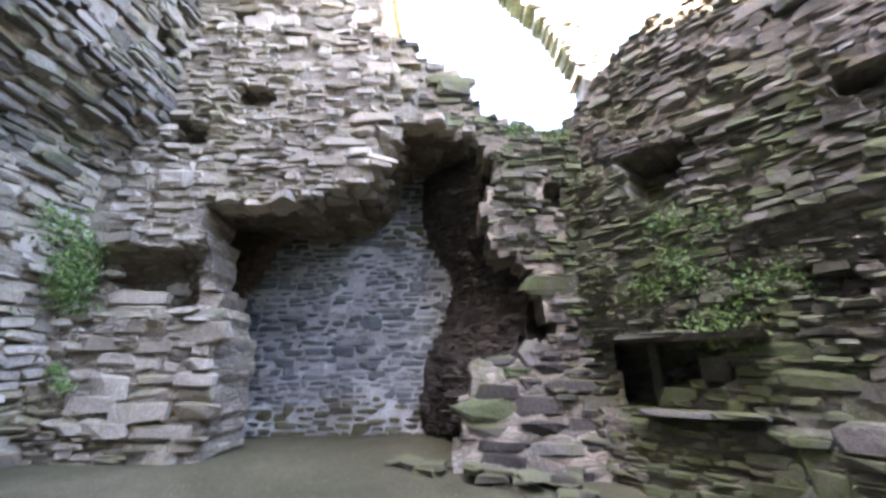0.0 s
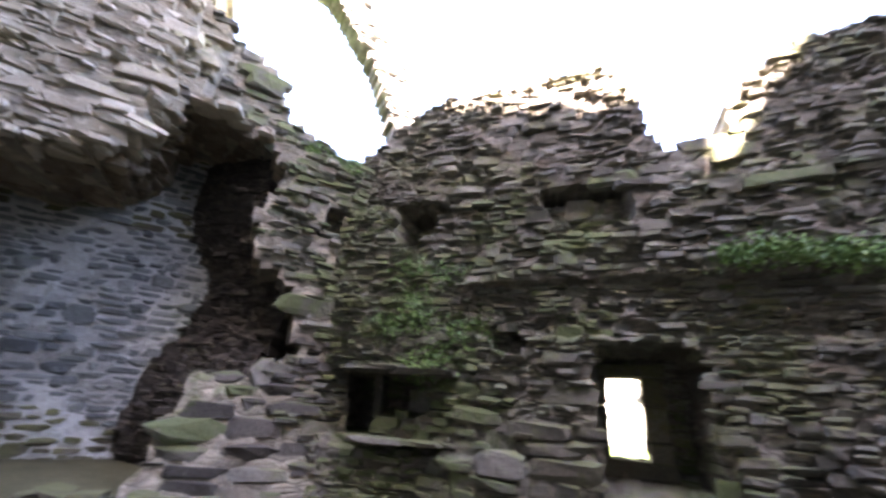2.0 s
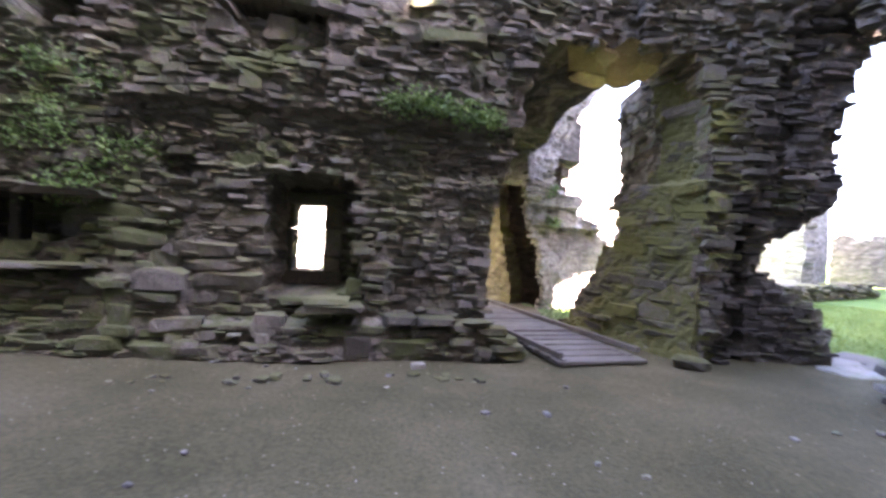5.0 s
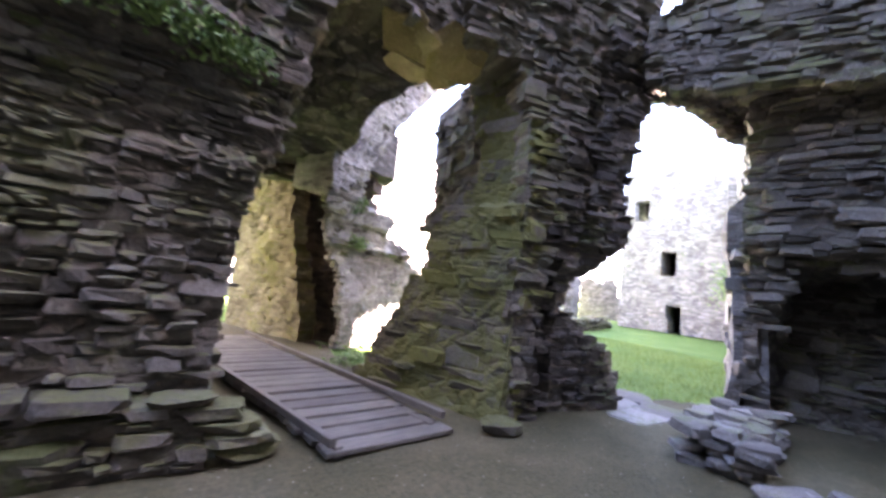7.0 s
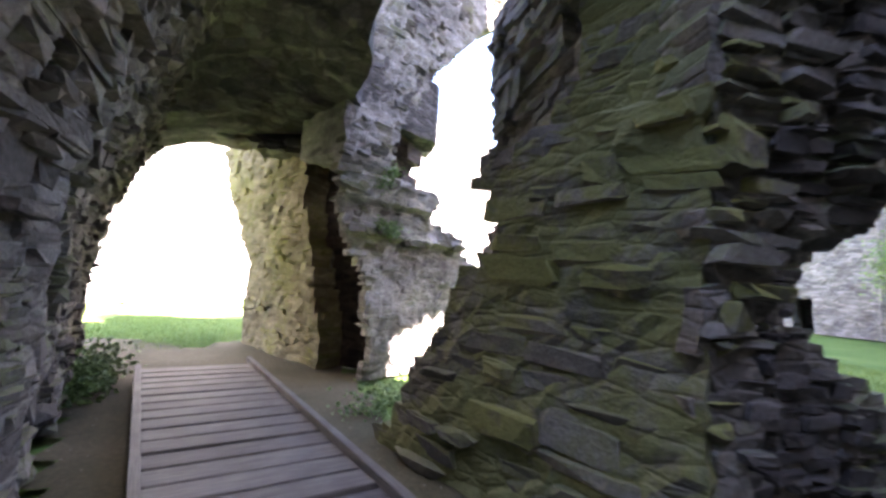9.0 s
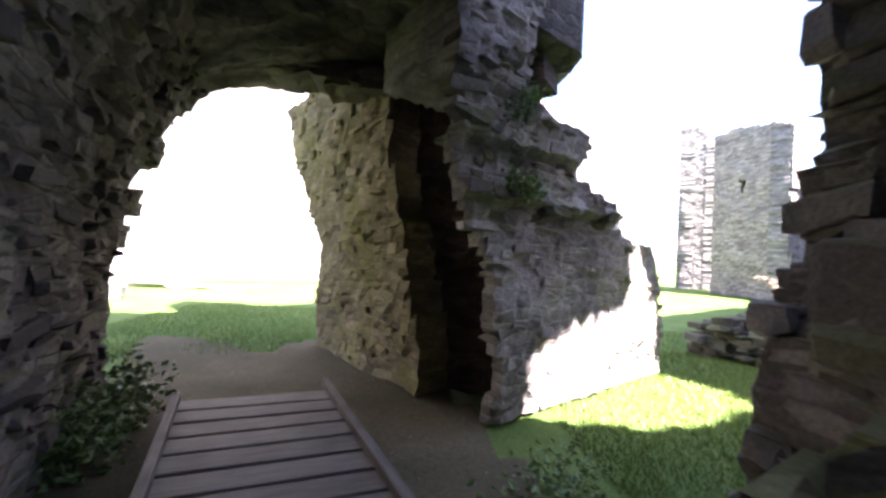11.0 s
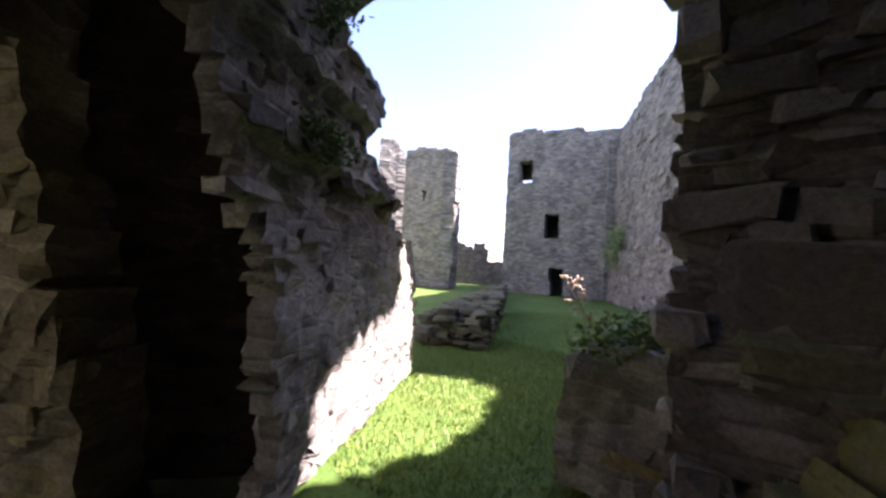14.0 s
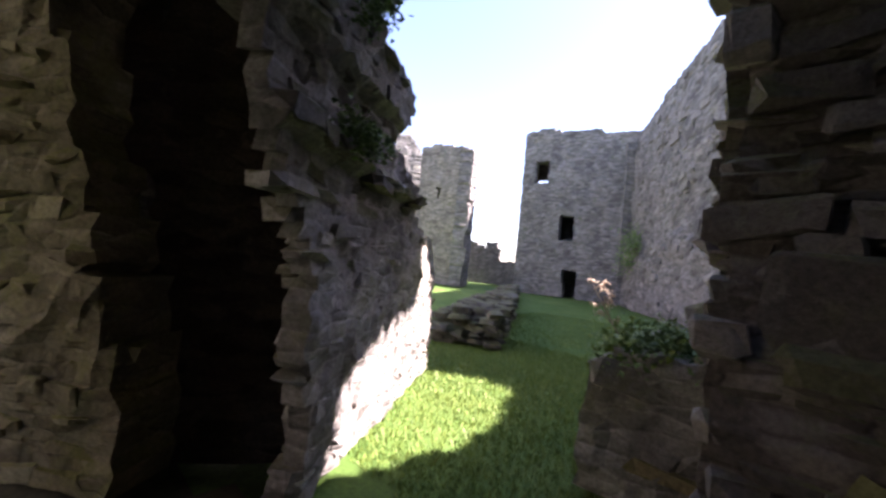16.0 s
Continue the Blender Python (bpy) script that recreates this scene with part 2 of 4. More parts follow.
def inside(poly, x, y):
    x, y = np.asarray(x, float), np.asarray(y, float)
    res = np.zeros(x.shape, bool)
    px, py = poly[-1]
    for qx, qy in poly:
        cross = (qy > y) != (py > y)
        with np.errstate(divide="ignore", invalid="ignore"):
            res ^= cross & (x < (px - qx) * (y - qy) / ((py - qy) or 1e-9) + qx)
        px, py = qx, qy
    return res


def wobble(x, y, seed, scale=1.0):
    """Smooth noise over a wall, from a few waves."""
    rng = np.random.RandomState(seed)
    out = 0
    for k in range(7):
        a, b, c = rng.uniform(-1, 1) * 3 * scale * (1 + k * 0.7), rng.uniform(-1, 1) * 3 * scale * (1 + k * 0.7), rng.uniform(0, 7)
        out = out + np.sin(a * x + b * y + c) / (1 + k * 0.6)
    return out / 3


class Wall:
    """A wall along a line, seen on the right of the way from p to q: a core with its outline, holes right through and hollows, and stones laid on it in courses."""

    def __init__(self, p, q, outline, holes=(), hollows=(), thick=1.0, bulge=None, seed=1, lean=0.0, base=0.0):
        self.p, q = Vector((p[0], p[1], 0)), Vector((q[0], q[1], 0))
        self.length = (q - self.p).length
        self.d = (q - self.p).normalized()
        self.n = Vector((self.d.y, -self.d.x, 0))
        self.outline, self.holes, self.hollows = outline, holes, hollows
        self.clean = []
        self.thick, self.bulge, self.seed, self.lean, self.base = thick, bulge, seed, lean, base

    def solid(self, s, h):
        ok = inside(self.outline, s, h)
        for hole in self.holes:
            ok &= ~inside(hole, s, h)
        return ok

    def off(self, s, h):
        s, h = np.asarray(s, float), np.asarray(h, float)
        o = 0.07 * wobble(s, h, self.seed) + self.lean * h
        if self.bulge:
            o = o + self.bulge(s, h)
        for poly, deep in self.hollows:
            o = np.where(inside(poly, s, h), o - deep, o)
        return o

    def at(self, s, h, o):
        return self.p + self.d * float(s) + UP * float(h) + self.n * float(o)

    def core(self, name, material, cell=0.12, parent=None):
        xs, ys = [c[0] for c in self.outline], [c[1] for c in self.outline]
        s0, h0 = min(xs), min(ys)
        ns, nh = int((max(xs) - s0) / cell) + 1, int((max(ys) - h0) / cell) + 1
        S, H = np.meshgrid(s0 + np.arange(ns + 1) * cell, h0 + np.arange(nh + 1) * cell, indexing="ij")
        rng = np.random.RandomState(self.seed)
        js, jh = S + rng.uniform(-0.3, 0.3, S.shape) * cell, H + rng.uniform(-0.3, 0.3, S.shape) * cell
        jh[:, 0] = h0
        mid = 0.02 * np.sin(37 * S + 51 * H)
        keep = self.solid((S[:-1, :-1] + S[1:, 1:]) / 2 + mid[:-1, :-1], (H[:-1, :-1] + H[1:, 1:]) / 2)
        front = self.off(S, H) - 0.02 + rng.uniform(-0.02, 0.02, S.shape)
        thick = self.thick(S, H) if callable(self.thick) else self.thick
        back = np.minimum(-thick + 0.05 * wobble(S, H, self.seed + 5), front - 0.12)
        idx = -np.ones((2, ns + 1, nh + 1), int)
        verts, faces = [], []

        def vid(k, i, j):
            if idx[k, i, j] < 0:
                idx[k, i, j] = len(verts)
                verts.append(self.at(js[i, j], jh[i, j], (front if k == 0 else back)[i, j]))
            return idx[k, i, j]

        for i in range(ns):
            for j in range(nh):
                if not keep[i, j]:
                    continue
                faces.append([vid(0, i, j), vid(0, i + 1, j), vid(0, i + 1, j + 1), vid(0, i, j + 1)])
                faces.append([vid(1, i, j + 1), vid(1, i + 1, j + 1), vid(1, i + 1, j), vid(1, i, j)])
                for (a, b, c, e, u, v) in ((i, j, i, j + 1, i - 1, j), (i + 1, j + 1, i + 1, j, i + 1, j), (i + 1, j, i, j, i, j - 1), (i, j + 1, i + 1, j + 1, i, j + 1)):
                    if not (0 <= u < ns and 0 <= v < nh and keep[u, v]):
                        faces.append([vid(0, a, b), vid(0, c, e), vid(1, c, e), vid(1, a, b)])
        ob = new(name, mesh_of(name, verts, faces, material))
        ob.parent = parent
        self.ob = ob
        return ob

    def stones(self, material, course=(0.06, 0.16), long=(0.16, 0.5), proud=(0.02, 0.08), deep=0.2, parts=250, near=None, skip=0.09, tilt=3.5, yaw=6, gap=0.008, others=(), big=None):
        """Courses of stones. The ones in the stretch `near` (s0, s1, h0, h1) are pieces of their own, the rest one mesh."""
        rng = random.Random(self.seed * 7 + 3)
        xs, ys = [c[0] for c in self.outline], [c[1] for c in self.outline]
        laid = []
        passes = [(course, long, -1), (*big[:2], 1)] if big else [(course, long, 0)]
        for course, long, side in passes:
            h = min(ys)
            while h < max(ys):
                hh = rng.uniform(*course)
                s = min(xs) - rng.uniform(0, long[1])
                while s < max(xs):
                    w = rng.uniform(*long) * (1.25 if hh > sum(course) / 2 else 0.9)
                    cs, ch = s + w / 2, h + hh / 2
                    s += w
                    ch += 0.05 * math.sin(1.7 * cs + 0.9 * h + self.seed) + 0.03 * math.sin(4.3 * cs - 2.0 * h)
                    tall = hh * (rng.uniform(1.5, 2.3) if rng.random() < 0.07 else rng.uniform(0.75, 1.1))
                    if rng.random() < skip or (side and (wobble(cs, ch, self.seed + 9, big[2] if big else 1.0) + 0.25 * math.sin(9 * cs + 13 * ch) - (big[3] if big else 0)) * side < 0):
                        continue
                    laid.append((cs, ch + rng.uniform(-0.015, 0.015), w, tall, rng.uniform(*proud) + (0.04 if rng.random() < 0.06 else 0), rng.uniform(-tilt, tilt), rng.uniform(-yaw, yaw), rng.randrange(len(SHAPES)), rng.random()))
                h += hh
        a = np.array([[r[0], r[1], r[2]] for r in laid])
        ok = self.solid(a[:, 0], a[:, 1]) & self.solid(a[:, 0] - a[:, 2] * 0.22, a[:, 1]) & self.solid(a[:, 0] + a[:, 2] * 0.22, a[:, 1])
        for poly in self.clean:
            ok &= ~inside(poly, a[:, 0], a[:, 1])
        offs = self.off(a[:, 0], a[:, 1])
        near = near or (-99, 99, -99, 99)
        groups, count = {}, 0
        for good, o, (cs, ch, w, hh, pr, ti, ya, n, r) in zip(ok, offs, laid):
            if not good:
                continue
            m = Matrix.Translation(self.at(cs, ch, o + pr - deep / 2)) @ Matrix((self.d, -self.n, UP)).transposed().to_4x4() @ pose(0, 0, 0, rng.uniform(-3, 3), ti, ya)
            m = m @ Matrix.Diagonal((w - gap, deep, hh - gap, 1))
            mat = next((x for x, test in others if test(cs, ch, r)), material)
            if count < parts and near[0] <= cs <= near[1] and near[2] <= ch <= near[3]:
                piece = new("stone", stone_mesh(n, mat))
                piece.matrix_world = m
                piece.parent = self.ob
                count += 1
                continue
            v, f = SHAPES[n]
            group = groups.setdefault(mat.name, [mat, [], [], 0])
            group[1].append(v @ np.array(m.to_3x3()).T + np.array(m.translation))
            group[2] += [[i + group[3] for i in face] for face in f]
            group[3] += len(v)
        for mat, vs, fs, _ in groups.values():
            rest = new("masonry", mesh_of("masonry", np.concatenate(vs), fs, mat))
            rest.parent = self.ob
            tagged(rest, kind="stuff")
        return self


def structure(ob, label, category):
    return tagged(ob, label, category, kind="structure")


U, V = Vector((0.9, 0.436, 0)), Vector((-0.436, 0.9, 0))


def uv(u, v):
    w = U * u + V * v
    return (w.x, w.y)


def box(a, b):
    return [(a[0], a[1]), (b[0], a[1]), (b[0], b[1]), (a[0], b[1])]


def floor_z(x, y):
    k = max(0.0, min(1.0, (-x - 3.0) / 6.0))
    return 0.45 * k * k * (3 - 2 * k)

# ---- ground ----


def sheet(name, xs, ys, height, material, keep=None):
    nx, ny = len(xs), len(ys)
    verts = [(x, y, height(x, y)) for x in xs for y in ys]
    faces = [(i * ny + j, (i + 1) * ny + j, (i + 1) * ny + j + 1, i * ny + j + 1) for i in range(nx - 1) for j in range(ny - 1)
             if keep is None or keep((xs[i] + xs[i + 1]) / 2, (ys[j] + ys[j + 1]) / 2)]
    me = mesh_of(name, verts, faces, material)
    me.polygons.foreach_set("use_smooth", [True] * len(me.polygons))
    return new(name, me)


def spread(near0, near1, step, far):
    mid = list(np.arange(near0, near1, step))
    return [-far, -200, -60] + [x for x in mid] + [60, 200, far]


structure(sheet("ground", spread(-30, 36, 1.0, 3000), spread(-14, 44, 1.0, 3000), lambda x, y: -0.06 + 0.03 * math.sin(x * 1.3) * math.sin(y * 0.9), GRASS),
          "mown green lawn of the castle courtyard", "lawn")


def room_side(x, y):
    """True where the trodden earth lies: the room, the passage and the thresholds."""
    if y < 5.6:
        return -13 < x < 8.8 and y > -7
    edge = 0.35 * math.sin(2.3 * x + 1.1 * y) + 0.2 * math.sin(5.1 * y)
    if 4.7 < x < 7.2 and y < 6.3 + edge * 0.6:
        return True
    if -1.0 < x <= 4.7 and y < 6.5 or 0.0 < x < 3.4 - 0.5 * (y - 5.5) and y < 7.9:
        return True
    return y < 12.6 + edge and 0.8 - 0.5 * (y - 5) < x < 2.6 - 0.2 * (y - 5) + edge * 0.5


structure(sheet("floor", list(np.arange(-14, 9, 0.22)), list(np.arange(-8, 14, 0.22)),
                lambda x, y: floor_z(x, y) + 0.012 * math.sin(2.1 * x + 0.7 * y) + 0.01 * math.sin(3.7 * y - x), DIRT, room_side),
          "bare trodden earth floor with scattered small stones", "floor")

# ---- the roofless room ----


def north_bulge(s, h):
    o = np.where(h < 0.42, 0.2, 0.0) + np.where(h < 0.2, 0.06, 0.0)
    o = o - np.where((h > 2.35) & (h < 3.1) & (s > 2.2), 0.15, 0.0)
    o = o + np.where((h > 0.42) & (h < 0.95) & (s < 3.0), 0.15, 0.0)
    o = o - np.where(h > 4.4, 0.25, 0.0)
    return o + 0.05 * wobble(s, h, 77, 2.5)


north = Wall((-6.1, 3.88), (2.6, 5.72),
             [(-0.1, 0), (8.85, 0), (8.85, 7.61), (8.5, 7.28), (7.93, 6.55), (6.58, 6.42), (6.12, 6.03), (5.76, 5.7), (5.68, 5.12), (4.98, 5.0), (4.72, 5.3), (4.74, 5.7), (4.64, 6.2), (4.2, 6.68), (2.4, 6.72), (1.68, 6.74), (1.3, 6.6), (0.95, 6.5), (0.57, 6.25), (0.3, 6.0), (-0.1, 5.9)],
             holes=[[(6.68, -1.045), (6.58, 0.522), (6.62, 1.881), (6.9, 2.821), (7, 3.5), (7.2, 4.2), (7.5, 4.5), (9, 4.5), (9, -1.045)], box((3.84, 0.99), (4.33, 1.99))],
             hollows=[([(3.8, 0.78), (4.85, 0.78), (4.85, 2.15), (4.6, 2.27), (3.8, 2.27)], 1.0), ([(0.85, 3.8), (1.5, 3.78), (1.75, 4.1), (2.0, 4.5), (0.85, 4.6)], 0.9), ([(3.1, 4.3), (3.6, 3.75), (4.3, 3.85), (4.35, 4.55), (3.2, 4.55)], 0.5),
                      ([(0.1, 1.05), (0.9, 1.05), (1.0, 1.3), (1.65, 1.4), (1.65, 1.84), (0.1, 1.86)], 0.9), (box((2.5, 2.142), (3, 2.403)), 0.3)],
             thick=1.3, bulge=north_bulge, seed=11)
north.clean = [box((3.7, 0.85), (4.5, 2.12))]
structure(north.core("wall_north", SLATE_CORE, 0.1), "ruined inner wall of dark mossy slate rubble with a narrow loophole", "stone wall")
west = Wall((-10, -2.62), (-6.1, 3.88),
            [(-0.2, 0), (7.9, 0), (8.1, 3.1), (8.3, 5.75), (7.6, 5.65), (7.38, 5.7), (6.38, 6.1), (5.85, 7.1), (4.5, 7.7), (4.4, 8.5), (4.6, 9.5), (4.3, 10.5), (-0.2, 9.7)],
            holes=[[(2.45, -1), (2.36, 2.1), (1.9, 3.0), (1.72, 4.2), (3.0, 4.15), (4.11, 4.35), (4.45, 4.7), (4.75, 5.6), (6.07, 5.55), (6.5, 4.7), (6.2, 4.1), (6.3, 3.4), (6.9, 3.0), (7.2, 2.05), (6.8, 1.75), (6.0, 1.75), (5.75, 0.8), (5.6, -1)]],
            hollows=[([(0.3, 2.9), (0.35, 3.3), (1.74, 3.44), (1.7, 2.2), (1.0, 2.6)], 0.5), (box((0.97, 5.2), (1.5, 5.6)), 0.45), (box((2.0, 5.95), (2.6, 6.4)), 0.45), (box((1.7, 7.85), (2.1, 8.15)), 0.4), ([(7.2, 4.0), (7.9, 4.0), (7.9, 4.4), (7.3, 4.45)], 0.4)],
            thick=lambda s, h: np.where((s < 2.7) & (h < 4.3), 0.7, 2.0), bulge=lambda s, h: np.where((h < 1.7) & (s > 5.5), 0.45 * (1.7 - h) / 1.7, 0) + np.where((h > 3.4) & (s < 4.6), 0.25, 0) - np.where((s > 5) & (h > 5.4), 0.3, 0) + np.where((h < 2.4) & (s < 2.4), 0.35, 0), seed=12)
structure(west.core("wall_west", PALE_CORE, 0.13), "tall broken wall of pale slate rubble around an arched recess", "stone wall")
north_end = Wall(north.at(6.6, 0, 0)[:2], north.at(6.6, 0, -1.3)[:2], [(0.2, 0), (1.3, 0), (1.3, 4.3), (0.2, 4.3)], thick=0.1, seed=37,
                 bulge=lambda s, h: np.interp(h, [0, 0.5, 1.9, 2.8, 3.5, 4.3, 4.7], [0.08, 0.0, 0.04, 0.3, 0.4, 0.6, 0.85]))
structure(north_end.core("wall_north_end", SLATE_CORE, 0.12), "end of the slate wall at the passage mouth", "stone wall")
rib = Wall((-10, -2.62), (-6.1, 3.88), [(4.3, 9.4), (5.3, 9.7), (6.5, 9.4), (7.55, 8.0), (8.1, 6.8), (8.15, 5.6), (8.95, 5.6), (8.75, 6.8), (8.3, 8.1), (7.0, 9.9), (5.4, 10.25), (4.3, 10.3)], thick=0.55, seed=27)
structure(rib.core("wall_rib", WEATHERED, 0.08), "thin broken arch rib of pale stone against the sky", "stone wall")
recess = Wall((-10 - 1.62, -2.62 + 1.0), (-6.1 - 1.62, 3.7 + 1.0), [(-0.4, 0), (7.4, 0), (7.4, 6.2), (-0.4, 6.2)], thick=0.5, seed=13)
structure(recess.core("wall_recess", BLUE_CORE, 0.15), "blue-grey rubble blocking with pale lime mortar at the back of the recess", "stone wall")
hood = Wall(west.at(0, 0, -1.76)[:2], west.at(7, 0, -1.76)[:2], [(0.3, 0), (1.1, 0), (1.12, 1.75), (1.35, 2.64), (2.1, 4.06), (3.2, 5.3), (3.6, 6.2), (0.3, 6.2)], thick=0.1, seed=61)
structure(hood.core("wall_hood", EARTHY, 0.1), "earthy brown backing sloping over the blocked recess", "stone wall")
# Added out of sight to stop sky light leaking in behind the west wall.
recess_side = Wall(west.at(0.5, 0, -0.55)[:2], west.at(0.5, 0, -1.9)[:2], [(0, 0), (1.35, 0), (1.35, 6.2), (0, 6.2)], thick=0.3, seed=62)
structure(recess_side.core("wall_recess_side", EARTHY, 0.15), "brown rubble wall added to close the recess side against sky light", "stone wall")

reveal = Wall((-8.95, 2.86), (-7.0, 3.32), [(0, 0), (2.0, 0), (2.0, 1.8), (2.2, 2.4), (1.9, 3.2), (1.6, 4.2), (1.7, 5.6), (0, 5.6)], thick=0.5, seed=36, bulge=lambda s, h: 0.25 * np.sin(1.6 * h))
structure(reveal.core("wall_reveal", REVEAL_SHADE, 0.12), "splayed side of the recess, coloured dark brown for its shade", "stone wall")


def corner_bulge(s, h):
    return np.where(h > 4.9, 0.9 * np.minimum(1, (h - 4.9) / 0.8), 0) + 0.1 * wobble(s, h, 5, 2)


# Its top is out of view, raised to keep sun off the west wall.
southwest = Wall((-4.5, -6.5), (-10, -2.62), [(0, 0), (6.8, 0), (6.8, 15), (0, 15)], holes=[[(6.0, 6.7), (6.3, 6.7), (6.35, 7.1), (6.1, 7.15)]], thick=1.2, bulge=corner_bulge, seed=14)
structure(southwest.core("wall_southwest", PALE_CORE, 0.2), "rubble wall with an overhanging broken vault spring", "stone wall")
# Unseen walls, this tall only to shade the room from the sun.
for name, a, b, top in (("wall_south", (7.4, -6.0), (-4.5, -6.5), 20.5), ("wall_southeast", (8.3, 1.3), (7.4, -6.0), 19)):
    w = Wall(a, b, [(-0.2, 0), ((Vector(b) - Vector(a)).length + 0.2, 0), ((Vector(b) - Vector(a)).length + 0.2, top), (-0.2, top)], thick=0.3, seed=len(name))
    structure(w.core(name, SLATE_CORE, 0.4), "plain unseen slate rubble wall added to keep sun out of the room", "stone wall")
# The 19 m end is an unseen sun block for the room.
east = Wall((6.6, 4.9), (8.3, 1.3), [(-0.1, 0), (4.1, 0), (4.1, 19), (3.7, 19), (3.6, 9.4), (0, 5.6), (-0.1, 5.6)], hollows=[([(0.02, -0.1), (1.35, -0.1), (1.45, 2.0), (0.45, 2.2), (0.1, 1.2)], 1.35)],
            thick=lambda s, h: np.where(s > 1.8, 0.25, 1.6), seed=15, bulge=lambda s, h: np.where(h > 2.3, 0.2, 0))
structure(east.core("wall_east", SLATE_CORE, 0.16), "dark slate rubble wall with a low black doorway recess", "stone wall")
# Top raised beyond view so that the upper breach wall gets no sun.
gate = Wall((2.4, 5.58), (6.85, 5.58), [(0, 0), (4.515, 0), (4.515, 4.4), (5.3, 4.4), (5.3, 14.5), (0.9, 14.5), (0.5, 8.61), (0, 8.61)],
            holes=[[(2.94, -1.05), (2.94, 0), (2.783, 0.735), (2.31, 0.997), (1.848, 1.323), (1.89, 1.68), (2.73, 2.257), (2.625, 3.045), (2.751, 3.885), (3.098, 4.515), (3.675, 4.673), (4.2, 4.62), (4.725, 4.515), (4.725, -1.05)],
                   [(-0.105, -1.05), (1.05, -1.05), (0.85, 0.945), (0.85, 1.68), (0.93, 2.835), (0.88, 3.85), (0.75, 4.2), (0.3, 4.4), (-0.105, 4.45)],
                   [(2.95, 5.5), (3.3, 5.28), (3.9, 5.15), (4.3, 5.1), (5.5, 5.1), (5.5, 8.0), (4.9, 7.6), (4.0, 6.95), (3.2, 6.25), (2.95, 5.9)]],
            thick=lambda s, h: np.where((s > 2.4) & (h > 4.3), 0.25, 0.8), seed=16, bulge=lambda s, h: np.where((h > 2.1) & (s > 2.0), 0.1, 0) - np.where((h < 1.9) & (s > 1.5), 0.12, 0) - np.where((s > 1.05 + 0.19 * h) & (h < 4.9), 0.16, 0) - np.where((np.abs(s - 1.5) < 0.13) & (h < 2.0), 0.22, 0))
structure(gate.core("wall_gate", SLATE_CORE, 0.1), "slate rubble pier and lintel wall around the courtyard doorway", "stone wall")
# Added screen, edge-on to the sun: covers the gate's sun opening from the room.
screen = Wall((4.95, 5.4), (6.75, 3.0), [(0.0, 4.6), (0.35, 4.38), (0.9, 4.25), (1.6, 4.22), (3.0, 4.05), (3.0, 8.9), (0.8, 8.9), (0.72, 7.2), (0.68, 6.4), (0.55, 5.75), (0.3, 5.5), (0.0, 5.4)], thick=0.22, seed=63)
structure(screen.core("wall_screen", SLATE_CORE, 0.1), "slate rubble screen added to hide the sun opening over the courtyard doorway", "stone wall")
inner = Wall((3.1, 6.35), (5.1, 6.35), [(0, 0), (2.0, 0), (1.85, 0.8), (1.3, 1.1), (1.3, 1.6), (1.95, 2.3), (1.95, 2.7), (0, 3.2)], thick=1.2, seed=26)
structure(inner.core("wall_pier_core", SLATE_CORE, 0.14), "dark rubble core of the pier", "stone wall")
pier = Wall((2.0, 7.85), (3.25, 5.5), [(0, 0), (2.6, 0), (2.62, 6.825), (1.2, 6.825), (1.6, 4.2), (1.74, 3.5), (1.78, 3.0), (1.53, 2.6), (1.04, 2.38), (1.06, 2.24), (1.28, 2.1), (1.3, 1.72), (0.88, 1.56), (0.82, 1.2), (0.5, 0.75), (0.36, 0.35), (0.2, 0.1)], thick=0.6, seed=17,
            bulge=lambda s, h: np.where((h > 2.5), -0.2, 0) + 0.12 * np.maximum(0, 1 - h / 1.0))
structure(pier.core("wall_pier_side", MOSS_CORE, 0.1), "mossy green flank of the slate pier beside the boardwalk", "stone wall")
pier_back = Wall((4.85, 7.95), (2.75, 7.9), [(0, 0), (2.15, 0), (2.0, 1.2), (1.85, 1.7), (1.7, 2.2), (1.75, 3.0), (1.8, 4.6), (1.55, 4.6), (1.38, 2.6), (0.9, 2.05), (0, 1.7)], thick=1.2, seed=18,
                 bulge=lambda s, h: 0.06 * h)
structure(pier_back.core("wall_pier_back", SLATE_CORE, 0.12), "rough dark back of the slate pier", "stone wall")
pier_end = Wall((3.0, 7.98), (3.0, 6.7), [(-0.02, 0), (1.28, 0), (1.28, 4.5), (-0.02, 4.5)], thick=0.15, seed=38,
                bulge=lambda s, h: np.interp(h, [0, 1.2, 1.7, 2.2, 3.0, 4.6], [0.3, 0.15, 0.0, -0.12, -0.08, -0.03]))
structure(pier_end.core("wall_pier_end", SLATE_CORE, 0.12), "dark reddish-brown end of the slate pier", "stone wall")
stub = Wall((3.62, 8.85), (3.72, 7.6), [(0, 0), (1.2, 0), (1.2, 1.42), (0.84, 1.38), (0.78, 1.06), (0.4, 1.0), (0, 0.92)], thick=1.9, seed=19)
structure(stub.core("wall_stub", BRIGHTENED_CORE, 0.1), "low broken wall stub with grass growing on its top", "stone wall")

